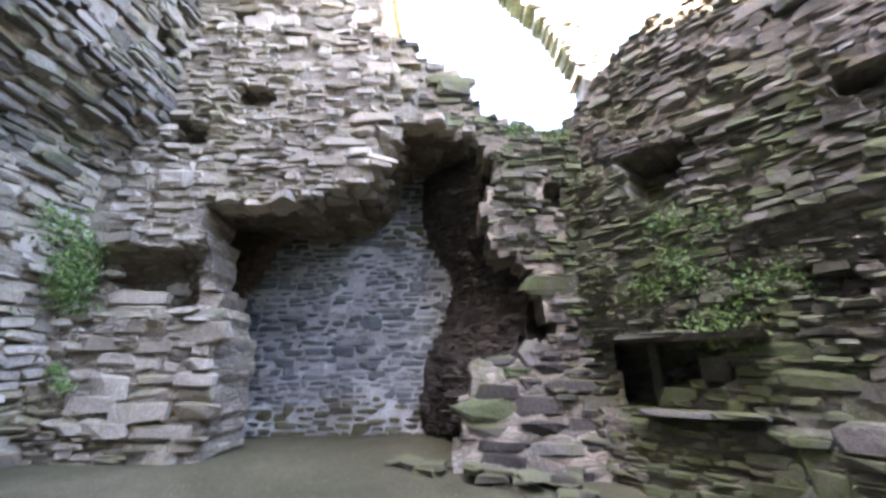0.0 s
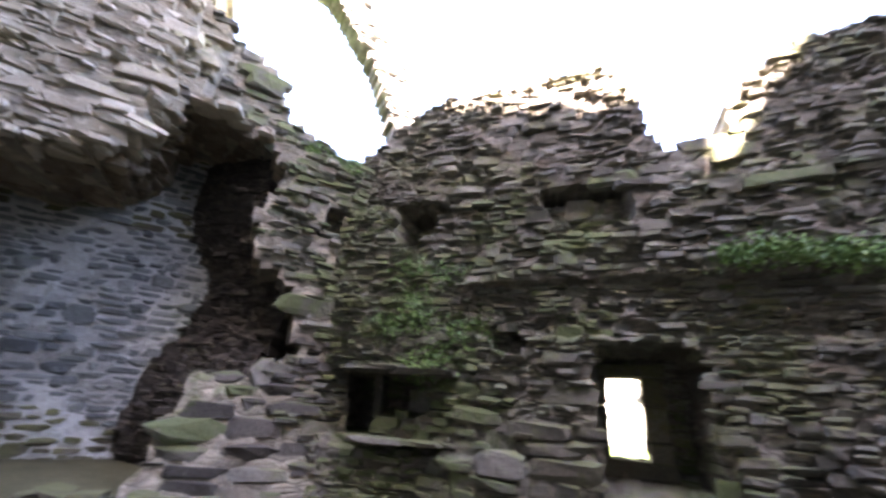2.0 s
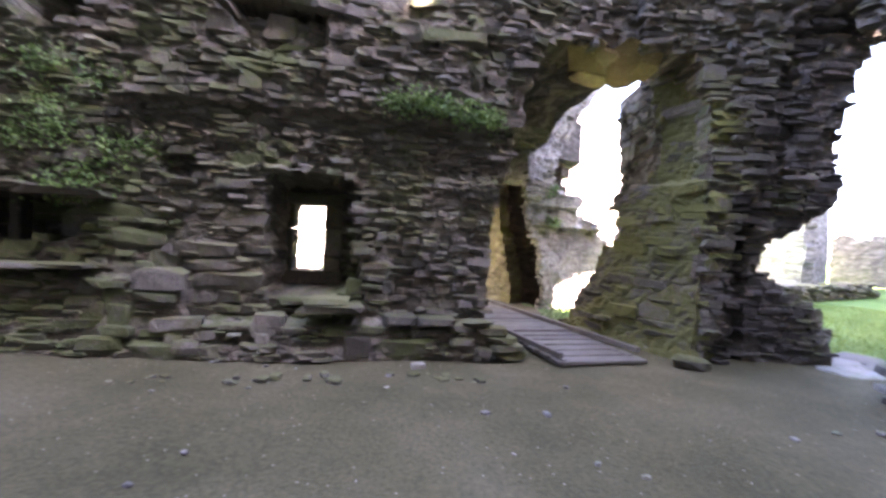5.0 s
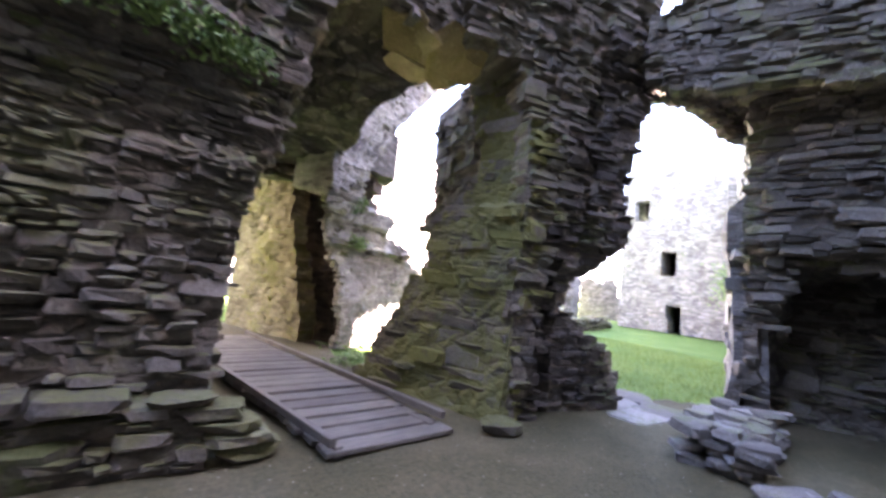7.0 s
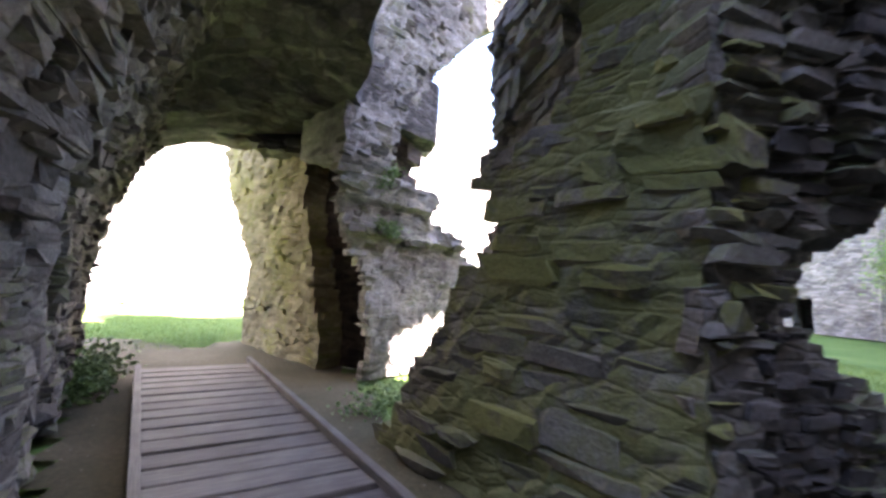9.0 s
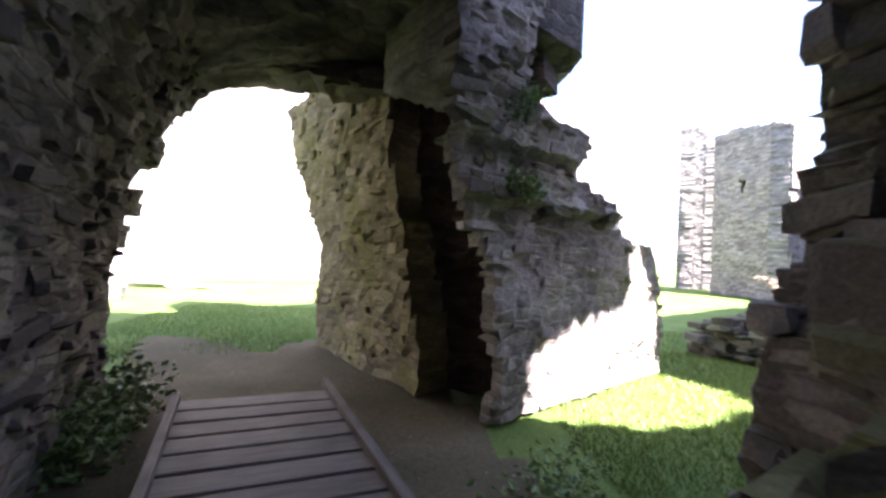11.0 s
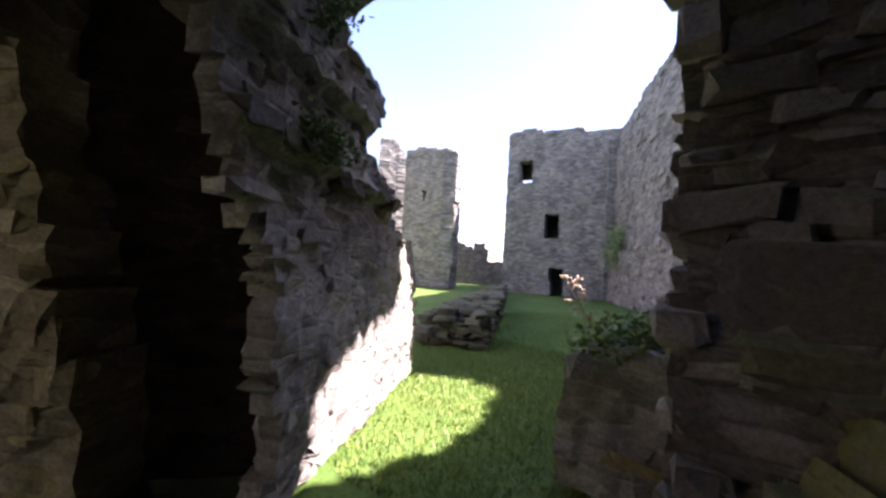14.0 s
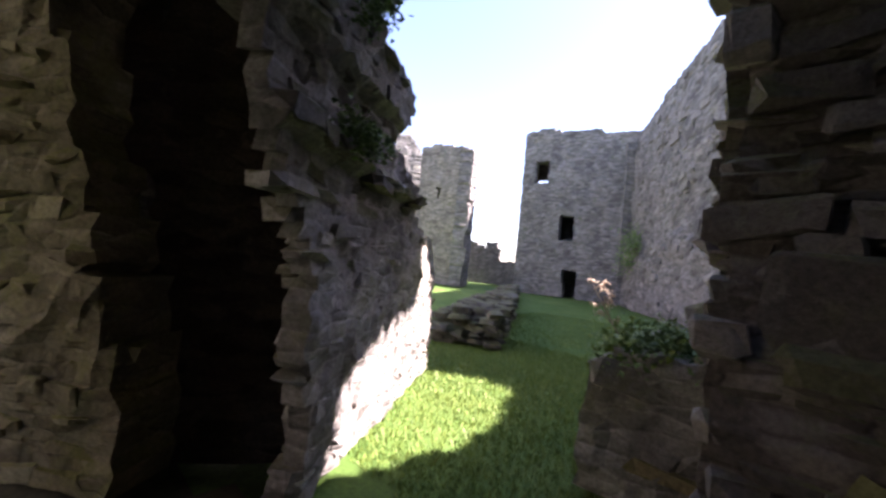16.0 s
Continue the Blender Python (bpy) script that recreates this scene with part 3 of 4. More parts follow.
# ---- the vaulted passage ----
left = Wall((0.5, 5.4), (-2.05, 11.0), [(1.0, 0), (5.0, 0), (5.2, 1.0), (5.0, 1.33), (5.6, 1.5), (5.5, 1.62), (5.2, 1.7), (5.95, 1.82), (5.9, 1.95), (5.35, 2.02), (5.2, 2.2), (6.05, 2.42), (6.05, 2.6), (5.6, 2.72), (5.8, 2.9), (6.3, 3.3), (6.3, 3.9), (1.0, 3.9)], thick=0.9, seed=20,
            bulge=lambda s, h: 0.28 * np.maximum(0, h - 1.7) ** 1.4 + np.where((s > 2.2) & (s < 2.9) & (h < 1.6), -0.35, 0))
structure(left.core("wall_passage", SLATE_CORE, 0.12), "rough slate side wall of the vaulted passage", "stone wall")
arch = Wall((-4.0, 10.9), (1.4, 10.9), [(0, 0), (5.4, 0), (5.4, 5), (0, 5)],
            holes=[[(0.3, -1), (0.3, 2.6), (1.45, 2.75), (1.5, 3.05), (2.1, 3.2), (2.36, 3.55), (3.3, 3.6), (5.3, 3.45), (5.3, -1)]], thick=0.6, seed=21)
structure(arch.core("wall_arch", SLATE_CORE, 0.1), "ragged arch of slate rubble at the passage end", "stone wall")
yellow = Wall((-0.45, 12.7), (1.42, 10.05), [(0.25, 0), (2.85, 0), (2.78, 0.8), (2.65, 1.2), (2.35, 2.2), (2.2, 3.0), (1.9, 4.2), (-1.6, 4.2), (-1.2, 3.3), (-0.6, 2.6), (0.15, 1.8), (0.25, 1.0)], thick=0.45, seed=22, lean=0.02)
structure(yellow.core("wall_ochre", OCHRE_CORE, 0.12), "passage wall coated with ochre and yellow-green lichen", "stone wall")
jamb = Wall((1.65, 9.5), (4.7, 11.45), [(0.32, 0), (3.6, 0), (3.55, 0.9), (3.4, 1.72), (2.6, 1.82), (2.36, 1.95), (2.32, 2.2), (1.75, 2.38), (1.42, 2.48), (1.62, 2.82), (1.2, 2.9), (0.62, 2.95), (0.48, 3.3), (0.72, 3.85), (1.35, 4.95), (2.4, 6.2), (3.8, 7.4), (3.8, 8.2), (-0.3, 7.6), (-0.32, 3.2), (-0.25, 2.5), (-0.1, 2.0), (0.28, 1.4), (0.25, 0.9), (0.4, 0.55)],
            thick=lambda s, h: np.where((s < 0.95) & (h < 3.2), 0.14, 1.2), seed=23,
            bulge=lambda s, h: np.where((h > 2.0) & (h < 2.16), 0.12, 0) + np.where((h > 2.55) & (h < 2.9), 0.1, 0) + np.where(h > 3.0, 0.06, 0))
structure(jamb.core("wall_breach", BRIGHTENED_CORE, 0.08), "broken end of a thick grey rubble wall in the breach", "stone wall")
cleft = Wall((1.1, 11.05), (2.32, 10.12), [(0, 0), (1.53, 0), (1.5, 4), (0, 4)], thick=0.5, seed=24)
structure(cleft.core("wall_cleft", BROWN, 0.2), "back of the cleft in the wall, coloured dark for its deep shade", "stone wall")


def vault_edges(y):
    xl = 0.5 - 0.44 * (y - 5.2) - 0.25
    xr = 3.1 - 0.7 * (y - 5.38) if y < 6.8 else max(1.6, 2.1 - 0.45 * (y - 6.8)) + 0.08 * math.sin(4 * y)
    if y > 9.45:
        xr = max(xr, min(2.9, 1.68 + (y - 9.5) * 1.56))
    return xl, xr


def vault():
    nx, ny = 34, 50
    verts, faces = [], []
    for side in (0, 1):
        for j in range(ny + 1):
            y = 6.1 + 5.05 * j / ny
            xl, xr = vault_edges(y)
            for i in range(nx + 1):
                k = i / nx
                z = 2.95 + 1.15 * math.sin(math.pi * min(1, k * 0.6 + 0.05)) ** 0.8 - 0.35 * (y - 5.4) / 5.6 + 0.12 * max(0, (y - 9.3) / 1.8) + 0.65 * max(0, (7.7 - y) / 1.6)
                z += 0.09 * noise.noise((xl + k * 3, y * 1.4, 3.0)) + 0.06 * noise.noise((k * 14, y * 5, 1.0))
                verts.append((xl + (xr - xl) * k, y, z + side * 1.0))
    row, flat = nx + 1, (nx + 1) * (ny + 1)
    for j in range(ny):
        for i in range(nx):
            a = j * row + i
            faces.append((a, a + row, a + row + 1, a + 1))
            faces.append((flat + a, flat + a + 1, flat + a + row + 1, flat + a + row))
    for j in range(ny):
        for a, b in ((j * row, (j + 1) * row), ((j + 1) * row + nx, j * row + nx)):
            faces.append((a, flat + a, flat + b, b))
    for i in range(nx):
        for a, b in ((i + 1, i), (ny * row + i, ny * row + i + 1)):
            faces.append((a, flat + a, flat + b, b))
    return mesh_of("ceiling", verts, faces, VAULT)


structure(new("ceiling", vault()), "low rough rubble vault over the passage, in dark stone", "ceiling")

# ---- the courtyard ----
court = Wall(uv(29.2, 3.3), (6.7, 4.98), [(0, 0), (21.0, 0), (21.0, 11.5), (17.5, 11.2), (15, 10), (8, 10.2), (3, 9.9), (0, 9.6)], holes=[[(21.2, 6.0), (18.75, 5.6), (18.6, 7.6), (19.1, 8.9), (20.4, 8.7), (21.2, 7.8)]], thick=lambda s, h: np.where(s > 19.2, 0.2, 0.8), seed=30,
             bulge=lambda s, h: np.where(h < 3.0 + 0.4 * np.sin(s * 0.9), 0.25, 0) + 0.12 * wobble(s, h, 3, 0.6), hollows=[(box((15.0, 0.2), (15.9, 2.0)), 0.6), (box((18.4, 0.3), (19.2, 2.1)), 0.6)])
structure(court.core("wall_courtyard", GREY, 0.3), "high grey rubble curtain wall along the courtyard, in shade", "stone wall")
curtain = Wall(uv(-22, 24.5), uv(36, 24.5), [(0, 0), (58, 0), (58, 12), (44, 12.5), (40, 14), (34, 11), (24, 11.5), (20, 16), (16, 19), (12, 15), (0, 14)],
               hollows=[(box((13, 5), (14, 7.5)), 0.6), (box((18.5, 3), (19.3, 4.6)), 0.6), (box((17, 9), (17.8, 11)), 0.6), (box((46, 6), (46.3, 8.4)), 0.6), (box((22, 4), (22.8, 5.4)), 0.6)], thick=1.5, seed=31)
structure(curtain.core("wall_curtain", LIME, 0.45), "tall ruined range of pale grey stone in full sun", "castle wall")


def chamber(w, s0, s1, h0, h1, open_to, root):
    """A plain box added behind a window to keep light out of it; its back wall is left open below open_to."""
    bm = bmesh.new()
    for a0, a1, b0, b1, o0, o1 in ((s0 - 0.9, s0 - 0.7, h0 - 0.7, h1 + 0.7, -0.8, -3.6), (s1 + 0.7, s1 + 0.9, h0 - 0.7, h1 + 0.7, -0.8, -3.6), (s0 - 0.9, s1 + 0.9, h1 + 0.7, h1 + 0.9, -0.8, -3.6),
                                   (s0 - 0.9, s1 + 0.9, h0 - 0.9, h0 - 0.7, -0.8, -3.6), (s0 - 0.9, s1 + 0.9, open_to, h1 + 0.7, -3.4, -3.6)):
        corners = [bm.verts.new(w.at(x, z, o)) for x in (a0, a1) for z in (b0, b1) for o in (o0, o1)]
        for q in ((0, 1, 3, 2), (4, 6, 7, 5), (0, 4, 5, 1), (2, 3, 7, 6), (0, 2, 6, 4), (1, 5, 7, 3)):
            bm.faces.new([corners[i] for i in q])
    part("chamber", bm, GREY, root)


def tower(name, label, walls, shade_boxes=()):
    root = tagged(new(name), label, "ruined tower")
    for k, (a, b, outline, holes, thick) in enumerate(walls):
        w = Wall(a, b, outline, holes=holes, thick=thick, seed=40 + k + len(label))
        w.core("wall", GREY, 0.13, root)
        for s0, s1, h0, h1, open_to in shade_boxes if k == 0 else ():
            chamber(w, s0, s1, h0, h1, open_to, root)
    return root


keep_front = [(0, 0), (7.05, 0), (7.05, 10.1), (4.8, 10.2), (4.6, 10.4), (2.4, 10.35), (1.6, 10.7), (0, 10.45)]
tower("roofless_building", "roofless grey stone building with two windows and a low door", [
    (uv(29.6, 9.7), uv(28.2, 2.8), keep_front, [box((0.75, 7.1), (1.65, 8.6)), box((2.6, 3.5), (3.5, 5.1)), box((3.05, -1), (3.95, 1.65))], 0.9),
    (uv(36, 10.0), uv(29.6, 9.7), [(0, 0), (6.4, 0), (6.4, 9.7), (4, 8.6), (2, 6.2), (0, 5)], [], 0.9),
    (uv(28.2, 2.8), uv(36.2, 4.0), [(0, 0), (7.6, 0), (7.6, 7), (0, 9.4)], [], 0.9),
    (uv(36.2, 4), uv(36, 10.2), [(0, 0), (6.2, 0), (6.2, 5), (0, 6)], [], 0.9)],
    [(0.75, 1.65, 7.1, 8.6, 8.1), (2.6, 3.5, 3.5, 5.1, 2.8), (3.05, 3.95, 0.0, 1.65, -0.7)])
tower("square_tower", "tall narrow grey stone tower with an arrow slit", [
    (uv(28.7, 16.6), uv(27.75, 12.75), [(0, 0), (3.95, 0), (4.0, 8.7), (3.5, 9.0), (1.2, 9.35), (0, 9.2)], [box((1.5, 5.6), (1.76, 6.4))], 0.8),
    (uv(27.75, 12.75), uv(31.6, 13.25), [(0, 0), (3.4, 0), (3.4, 8.6), (0, 8.75)], [], 0.8),
    (uv(31.6, 16.9), uv(28.7, 16.6), [(0, 0), (2.9, 0), (2.9, 9.2), (0, 9.0)], [], 0.8),
    (uv(31.6, 13.25), uv(31.6, 16.9), [(0, 0), (3.6, 0), (3.6, 8.8), (0, 8.8)], [], 0.8)])
tower("broken_tower", "tall broken tower fragment of brownish rubble", [
    (uv(31, 19.8), uv(32, 17.6), [(0, 0), (2.4, 0), (2.3, 5), (1.8, 8), (2.0, 10), (1.0, 11.2), (0, 11)], [], 0.9),
    (uv(32, 17.6), uv(34.2, 18.6), [(0, 0), (2.4, 0), (2.4, 7.5), (1.2, 7.9), (0.4, 9.6), (0, 9.8)], [], 0.9),
    (uv(33.2, 20.8), uv(31, 19.8), [(0, 0), (2.4, 0), (2.4, 11), (1.5, 10.4), (0.8, 8.2), (0, 7.4)], [], 0.9)])
back = Wall(uv(36, 15), uv(36, 9.5), [(0, 0), (5.5, 0), (5.5, 2.0), (3.2, 1.9), (3.1, 3.4), (2.2, 3.6), (1.9, 3.0), (0.9, 3.5), (0, 3.3)], thick=0.8, seed=33)
structure(back.core("wall_far", GREY, 0.25), "low broken stone wall at the courtyard end", "stone wall")
footing = Wall(uv(11.3, 8.95), uv(11.42, 7.72), [(0, 0), (1.2, 0), (1.1, 0.2), (0.6, 0.24), (0.1, 0.2)], thick=14.5, seed=34)
footing_ob = structure(footing.core("wall_footing", SLATE_CORE, 0.16), "low ruined wall footing of loose dark slates on the lawn", "stone wall")

# ---- boardwalk ----


def plank_mesh(w, d, h, seed):
    rng = random.Random(seed)
    bm = bmesh.new()
    bmesh.ops.create_cube(bm, size=1.0)
    bmesh.ops.scale(bm, vec=(w, d, h), verts=bm.verts)
    bmesh.ops.bevel(bm, geom=bm.edges[:], offset=0.006, segments=1, affect="EDGES")
    for v in bm.verts:
        v.co.z += rng.uniform(-0.003, 0.003)
    me = bpy.data.meshes.new("plank")
    bm.to_mesh(me)
    bm.free()
    me.materials.append(WOOD)
    return me


def boardwalk():
    root = tagged(new("boardwalk"), "grey weathered timber boardwalk with low kerb rails", "boardwalk")
    a, b, width = Vector((1.86, 5.25, 0)), Vector((-0.28, 10.05, 0)), 1.32
    way = (b - a).normalized()
    root.matrix_world = Matrix.Translation(a)
    across = Vector((way.y, -way.x, 0))
    turn = math.degrees(math.atan2(across.y, across.x)) - 8
    meshes = [plank_mesh(width, 0.223, 0.045, n) for n in range(4)]
    rng = random.Random(5)
    n = int((b - a).length / 0.255)
    for k in range(n + 1):
        ob = new("plank", meshes[k % 4])
        c = way * (0.255 * k) + across * rng.uniform(-0.012, 0.012)
        z = 0.045 + 0.06 * min(1, k / 6)
        ob.parent = root
        ob.matrix_local = pose(c.x, c.y, z + rng.uniform(-0.004, 0.004), 0, 0, turn + rng.uniform(-0.5, 0.5))
    for side in (-1, 1):
        c = way * ((b - a).length / 2) + across * side * (width / 2 - 0.02)
        ob = new("kerb_rail", plank_mesh((b - a).length + 0.1, 0.065, 0.075, 9 + side))
        ob.parent = root
        ob.matrix_local = pose(c.x, c.y, 0.158, 0, 0, math.degrees(math.atan2(way.y, way.x)))
        ob = new("bearer", plank_mesh((b - a).length, 0.08, 0.12, 19 + side))
        ob.parent = root
        ob.matrix_local = pose(c.x - across.x * side * 0.1, c.y - across.y * side * 0.1, 0.03, 0, 0, math.degrees(math.atan2(way.y, way.x)))
    return root


boardwalk()

# ---- things: rubble, slabs, plants ----


def loose_stone(name, x, y, z, w, d, h, material, turn=0, tip=0, parent=None, label="", category=""):
    ob = new(name, stone_mesh(random.randrange(10), material))
    ob.parent = parent
    ob.matrix_world = pose(x, y, z + h / 2 - 0.01, tip, tip * 0.6, turn) @ Matrix.Diagonal((w, d, h, 1))
    return tagged(ob, label, category) if label else ob


def rubble_heap(label, lines, layers, material, size, seed, tall=(0.06, 0.11)):
    """Stones in rough courses along short lines, each course a little shorter."""
    rng = random.Random(seed)
    root = tagged(new("rubble_heap"), label, "rubble")
    (ax, ay), (bx, by), wide = lines
    root.location = ((ax + bx) / 2, (ay + by) / 2, 0)
    way, across = (Vector((bx, by)) - Vector((ax, ay))), None
    n = max(2, int(way.length / size))
    across = Vector((-way.y, way.x)).normalized()
    bpy.context.view_layer.update()
    for layer in range(layers):
        for k in range(n + 1):
            for row in range(max(1, int(wide / size) - layer // 5)):
                if rng.random() < 0.08 + 0.04 * layer:
                    continue
                c = Vector((ax, ay)) + way * ((k + rng.uniform(-0.3, 0.3)) / n) + across * ((row - (wide / size - 1) / 2) * size + rng.uniform(-0.05, 0.05))
                h = rng.uniform(*tall)
                piece = new("stone", stone_mesh(rng.randrange(10), material))
                piece.matrix_world = pose(c.x, c.y, layer * (tall[0] + 0.015) + h / 2 - 0.015, rng.uniform(-6, 6), rng.uniform(-6, 6), math.degrees(math.atan2(way.y, way.x)) + rng.choice((0, 90)) + rng.gauss(0, 14)) @ Matrix.Diagonal((rng.uniform(0.8, 1.5) * size, rng.uniform(0.6, 1.0) * size, h, 1))
                piece.parent = root
                piece.matrix_parent_inverse = root.matrix_world.inverted()
    return root


rubble_heap("low heap of flat grey stones stepping up beside the courtyard doorway", ((4.75, 4.2), (6.3, 4.85), 0.8), 5, RUBBLE, 0.25, 1)
rubble_heap("row of loose flat stones before the dark recess", ((4.5, 3.7), (6.1, 2.9), 0.5), 2, RUBBLE, 0.3, 2)
rubble_heap("tumbled stones at the foot of the recess wall", ((-7.6, 1.6), (-5.7, 2.9), 0.7), 6, DAMP, 0.33, 3)
rubble_heap("loose flat slates lying along the top of the ruined footing", (uv(11.4, 8.3), uv(17.5, 8.75), 1.4), 6, SLATE, 0.34, 4, (0.09, 0.15))
rubble_heap("farther run of loose dark slates on the ruined footing", (uv(17.8, 8.8), uv(25.5, 9.5), 1.2), 6, SLATE, 0.45, 6, (0.09, 0.15))
for k, (x, y, w) in enumerate(((5.35, 5.55, 0.8), (5.95, 5.75, 0.7), (5.6, 6.15, 0.75), (6.2, 6.4, 0.7))):
    tagged(loose_stone("flagstone", x, y, -0.015, w, 0.55, 0.06, GREY_STONE, 12 + 9 * k), "worn pale flagstone set in the doorway ground", "flagstone", "doorway flags")
tagged(loose_stone("white_rock", -0.46, 4.6, 0.0, 0.17, 0.12, 0.07, GREY_STONE, 20), "small whitish stone lying at the wall foot", "stone")
rng = random.Random(8)
for k in range(46):
    x, y = rng.uniform(-3.5, 4.0), rng.uniform(1.2, 4.4)
    s = rng.uniform(0.02, 0.055)
    tagged(loose_stone("pebble", x, y, 0.0, s * 1.5, s, s * 0.6, GREY_STONE, rng.uniform(0, 360)), "small pale pebble on the trodden earth floor", "pebble", "pebbles on the floor")
for k in range(24):
    t = rng.uniform(0, 1)
    x, y = -3.6 + 4.2 * t, 3.75 + 0.9 * t - rng.uniform(0.05, 0.35)
    s = rng.uniform(0.03, 0.1)
    tagged(loose_stone("stone_chip", x, y, 0.0, s * 1.6, s, s * 0.55, SLATE, rng.uniform(0, 360)), "broken slate chip at the wall foot", "stone chip", "chips at the wall foot")
# large blocks of the wall foot
for x, y, z, w, d, h, turn in ((0.42, 5.12, 0.34, 0.42, 0.32, 0.1, 12), (0.22, 5.05, 0.44, 0.4, 0.3, 0.09, 16), (0.68, 5.2, 0.0, 0.42, 0.32, 0.14, 12), (0.6, 5.16, 0.13, 0.46, 0.32, 0.11, 8), (0.52, 5.14, 0.24, 0.4, 0.3, 0.1, 14), (-1.62, 4.68, 0.7, 0.5, 0.4, 0.07, 12), (-1.55, 4.62, 0.6, 0.7, 0.4, 0.09, 12), (-0.3, 4.94, 0.46, 0.45, 0.3, 0.1, 10), (-0.75, 4.85, 0.46, 0.38, 0.3, 0.12, 14), (-4.9, 3.97, 1.0, 0.8, 0.35, 0.07, 12), (-4.4, 4.06, 1.02, 0.5, 0.35, 0.06, 10), (-5.1, 3.95, 1.86, 0.9, 0.4, 0.08, 12), (-4.4, 4.1, 1.82, 0.8, 0.4, 0.08, 12)):
    block = new("stone", stone_mesh(int(abs(x * 37 + z * 11)) % 16, SLATE))
    block.matrix_world = pose(x, y, z + h / 2, 0, 0, turn) @ Matrix.Diagonal((w, d, h, 1))
    block.parent = north.ob
for x, y, z, w, d, h, turn in ((3.45, 7.9, 1.62, 0.6, 0.6, 0.14, 5), (3.08, 5.36, 0.0, 0.4, 0.26, 0.14, -8), (4.1, 8.15, 0.98, 0.4, 0.35, 0.38, 20), (3.4, 7.8, 1.0, 0.5, 0.5, 0.25, 0)):
    block = new("stone", stone_mesh(5, SLATE))
    block.matrix_world = pose(x, y, z + h / 2, 0, 0, turn) @ Matrix.Diagonal((w, d, h, 1))
    block.parent = pier_back.ob
# dressed stones round the loophole, the post in the aumbry and the broken underside of the recess
def dressed(w, s0, s1, h0, h1, o0, o1, material, seed):
    rng = random.Random(seed)
    bm = bmesh.new()
    bmesh.ops.create_cube(bm, size=1.0)
    bmesh.ops.scale(bm, vec=(s1 - s0, abs(o1 - o0), h1 - h0), verts=bm.verts)
    bmesh.ops.bevel(bm, geom=bm.edges[:], offset=0.018, segments=1, affect="EDGES")
    for v in bm.verts:
        v.co += Vector((rng.uniform(-0.008, 0.008), rng.uniform(-0.008, 0.008), rng.uniform(-0.008, 0.008)))
    ob = part("dressed_stone", bm, material, w.ob)
    ob.matrix_world = Matrix.Translation(w.at((s0 + s1) / 2, (h0 + h1) / 2, (o0 + o1) / 2)) @ Matrix((w.d, -w.n, UP)).transposed().to_4x4()


for k, (s0, s1) in enumerate(((3.62, 3.86), (4.31, 4.56))):
    for j, (h0, h1) in enumerate(((0.84, 1.2), (1.21, 1.62), (1.63, 2.02))):
        dressed(north, s0, s1, h0, h1, -0.92 - 0.01 * j, -1.34, DAMP, 10 * k + j)
dressed(north, 3.6, 4.58, 1.98, 2.14, -0.9, -1.36, DAMP, 31)
dressed(north, 3.6, 4.58, 0.8, 1.0, -0.88, -1.36, DAMP, 32)
dressed(north, 0.72, 0.86, 1.02, 1.84, -0.32, -0.5, SLATE, 33)
dressed(north, 1.3, 1.62, 1.36, 1.66, -0.3, -0.7, SLATE, 34)
rng = random.Random(71)
SOFFIT = [(1.72, 4.2), (3.0, 4.13), (4.11, 4.33), (4.45, 4.7), (4.75, 5.6), (6.07, 5.55)]
for k in range(170):
    j = rng.choice((0, 0, 1, 1, 2, 3, 3, 4))
    f = rng.random()
    sx, hz = (SOFFIT[j][i] * (1 - f) + SOFFIT[j + 1][i] * f for i in (0, 1))
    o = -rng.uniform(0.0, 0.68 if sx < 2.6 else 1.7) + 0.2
    # Slates deeper in take the darker brown, so the soffit's shade is in their colour.
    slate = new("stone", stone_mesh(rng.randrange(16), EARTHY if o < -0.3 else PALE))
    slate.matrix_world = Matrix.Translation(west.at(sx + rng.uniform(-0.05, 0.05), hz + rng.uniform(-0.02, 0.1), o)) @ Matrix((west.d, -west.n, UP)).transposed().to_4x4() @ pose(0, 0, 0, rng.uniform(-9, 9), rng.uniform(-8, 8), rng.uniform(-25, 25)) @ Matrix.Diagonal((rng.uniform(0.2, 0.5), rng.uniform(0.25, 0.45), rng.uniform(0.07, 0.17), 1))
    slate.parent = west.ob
# ochre slabs of the passage lintel
lintel = tagged(new("lintel"), "flat ochre stone slabs spanning the passage mouth", "lintel", kind="structure")
for k, (x, y, z, w, d, tip) in enumerate(((1.72, 6.12, 4.46, 0.5, 0.7, -12), (2.02, 6.2, 4.42, 0.42, 0.62, -6), (2.3, 6.1, 4.38, 0.46, 0.7, -15), (2.62, 6.16, 4.33, 0.42, 0.6, -9), (1.95, 6.62, 4.36, 0.6, 0.36, -4), (2.4, 6.56, 4.3, 0.5, 0.34, -13))):
    slab = new("slab", stone_mesh((k * 5 + 2) % 16, SLAB))
    slab.matrix_world = pose(x, y, z, tip, 5 + 2 * (k % 3), 7 * k - 12) @ Matrix.Diagonal((w, d, 0.085, 1))
    slab.parent = lintel


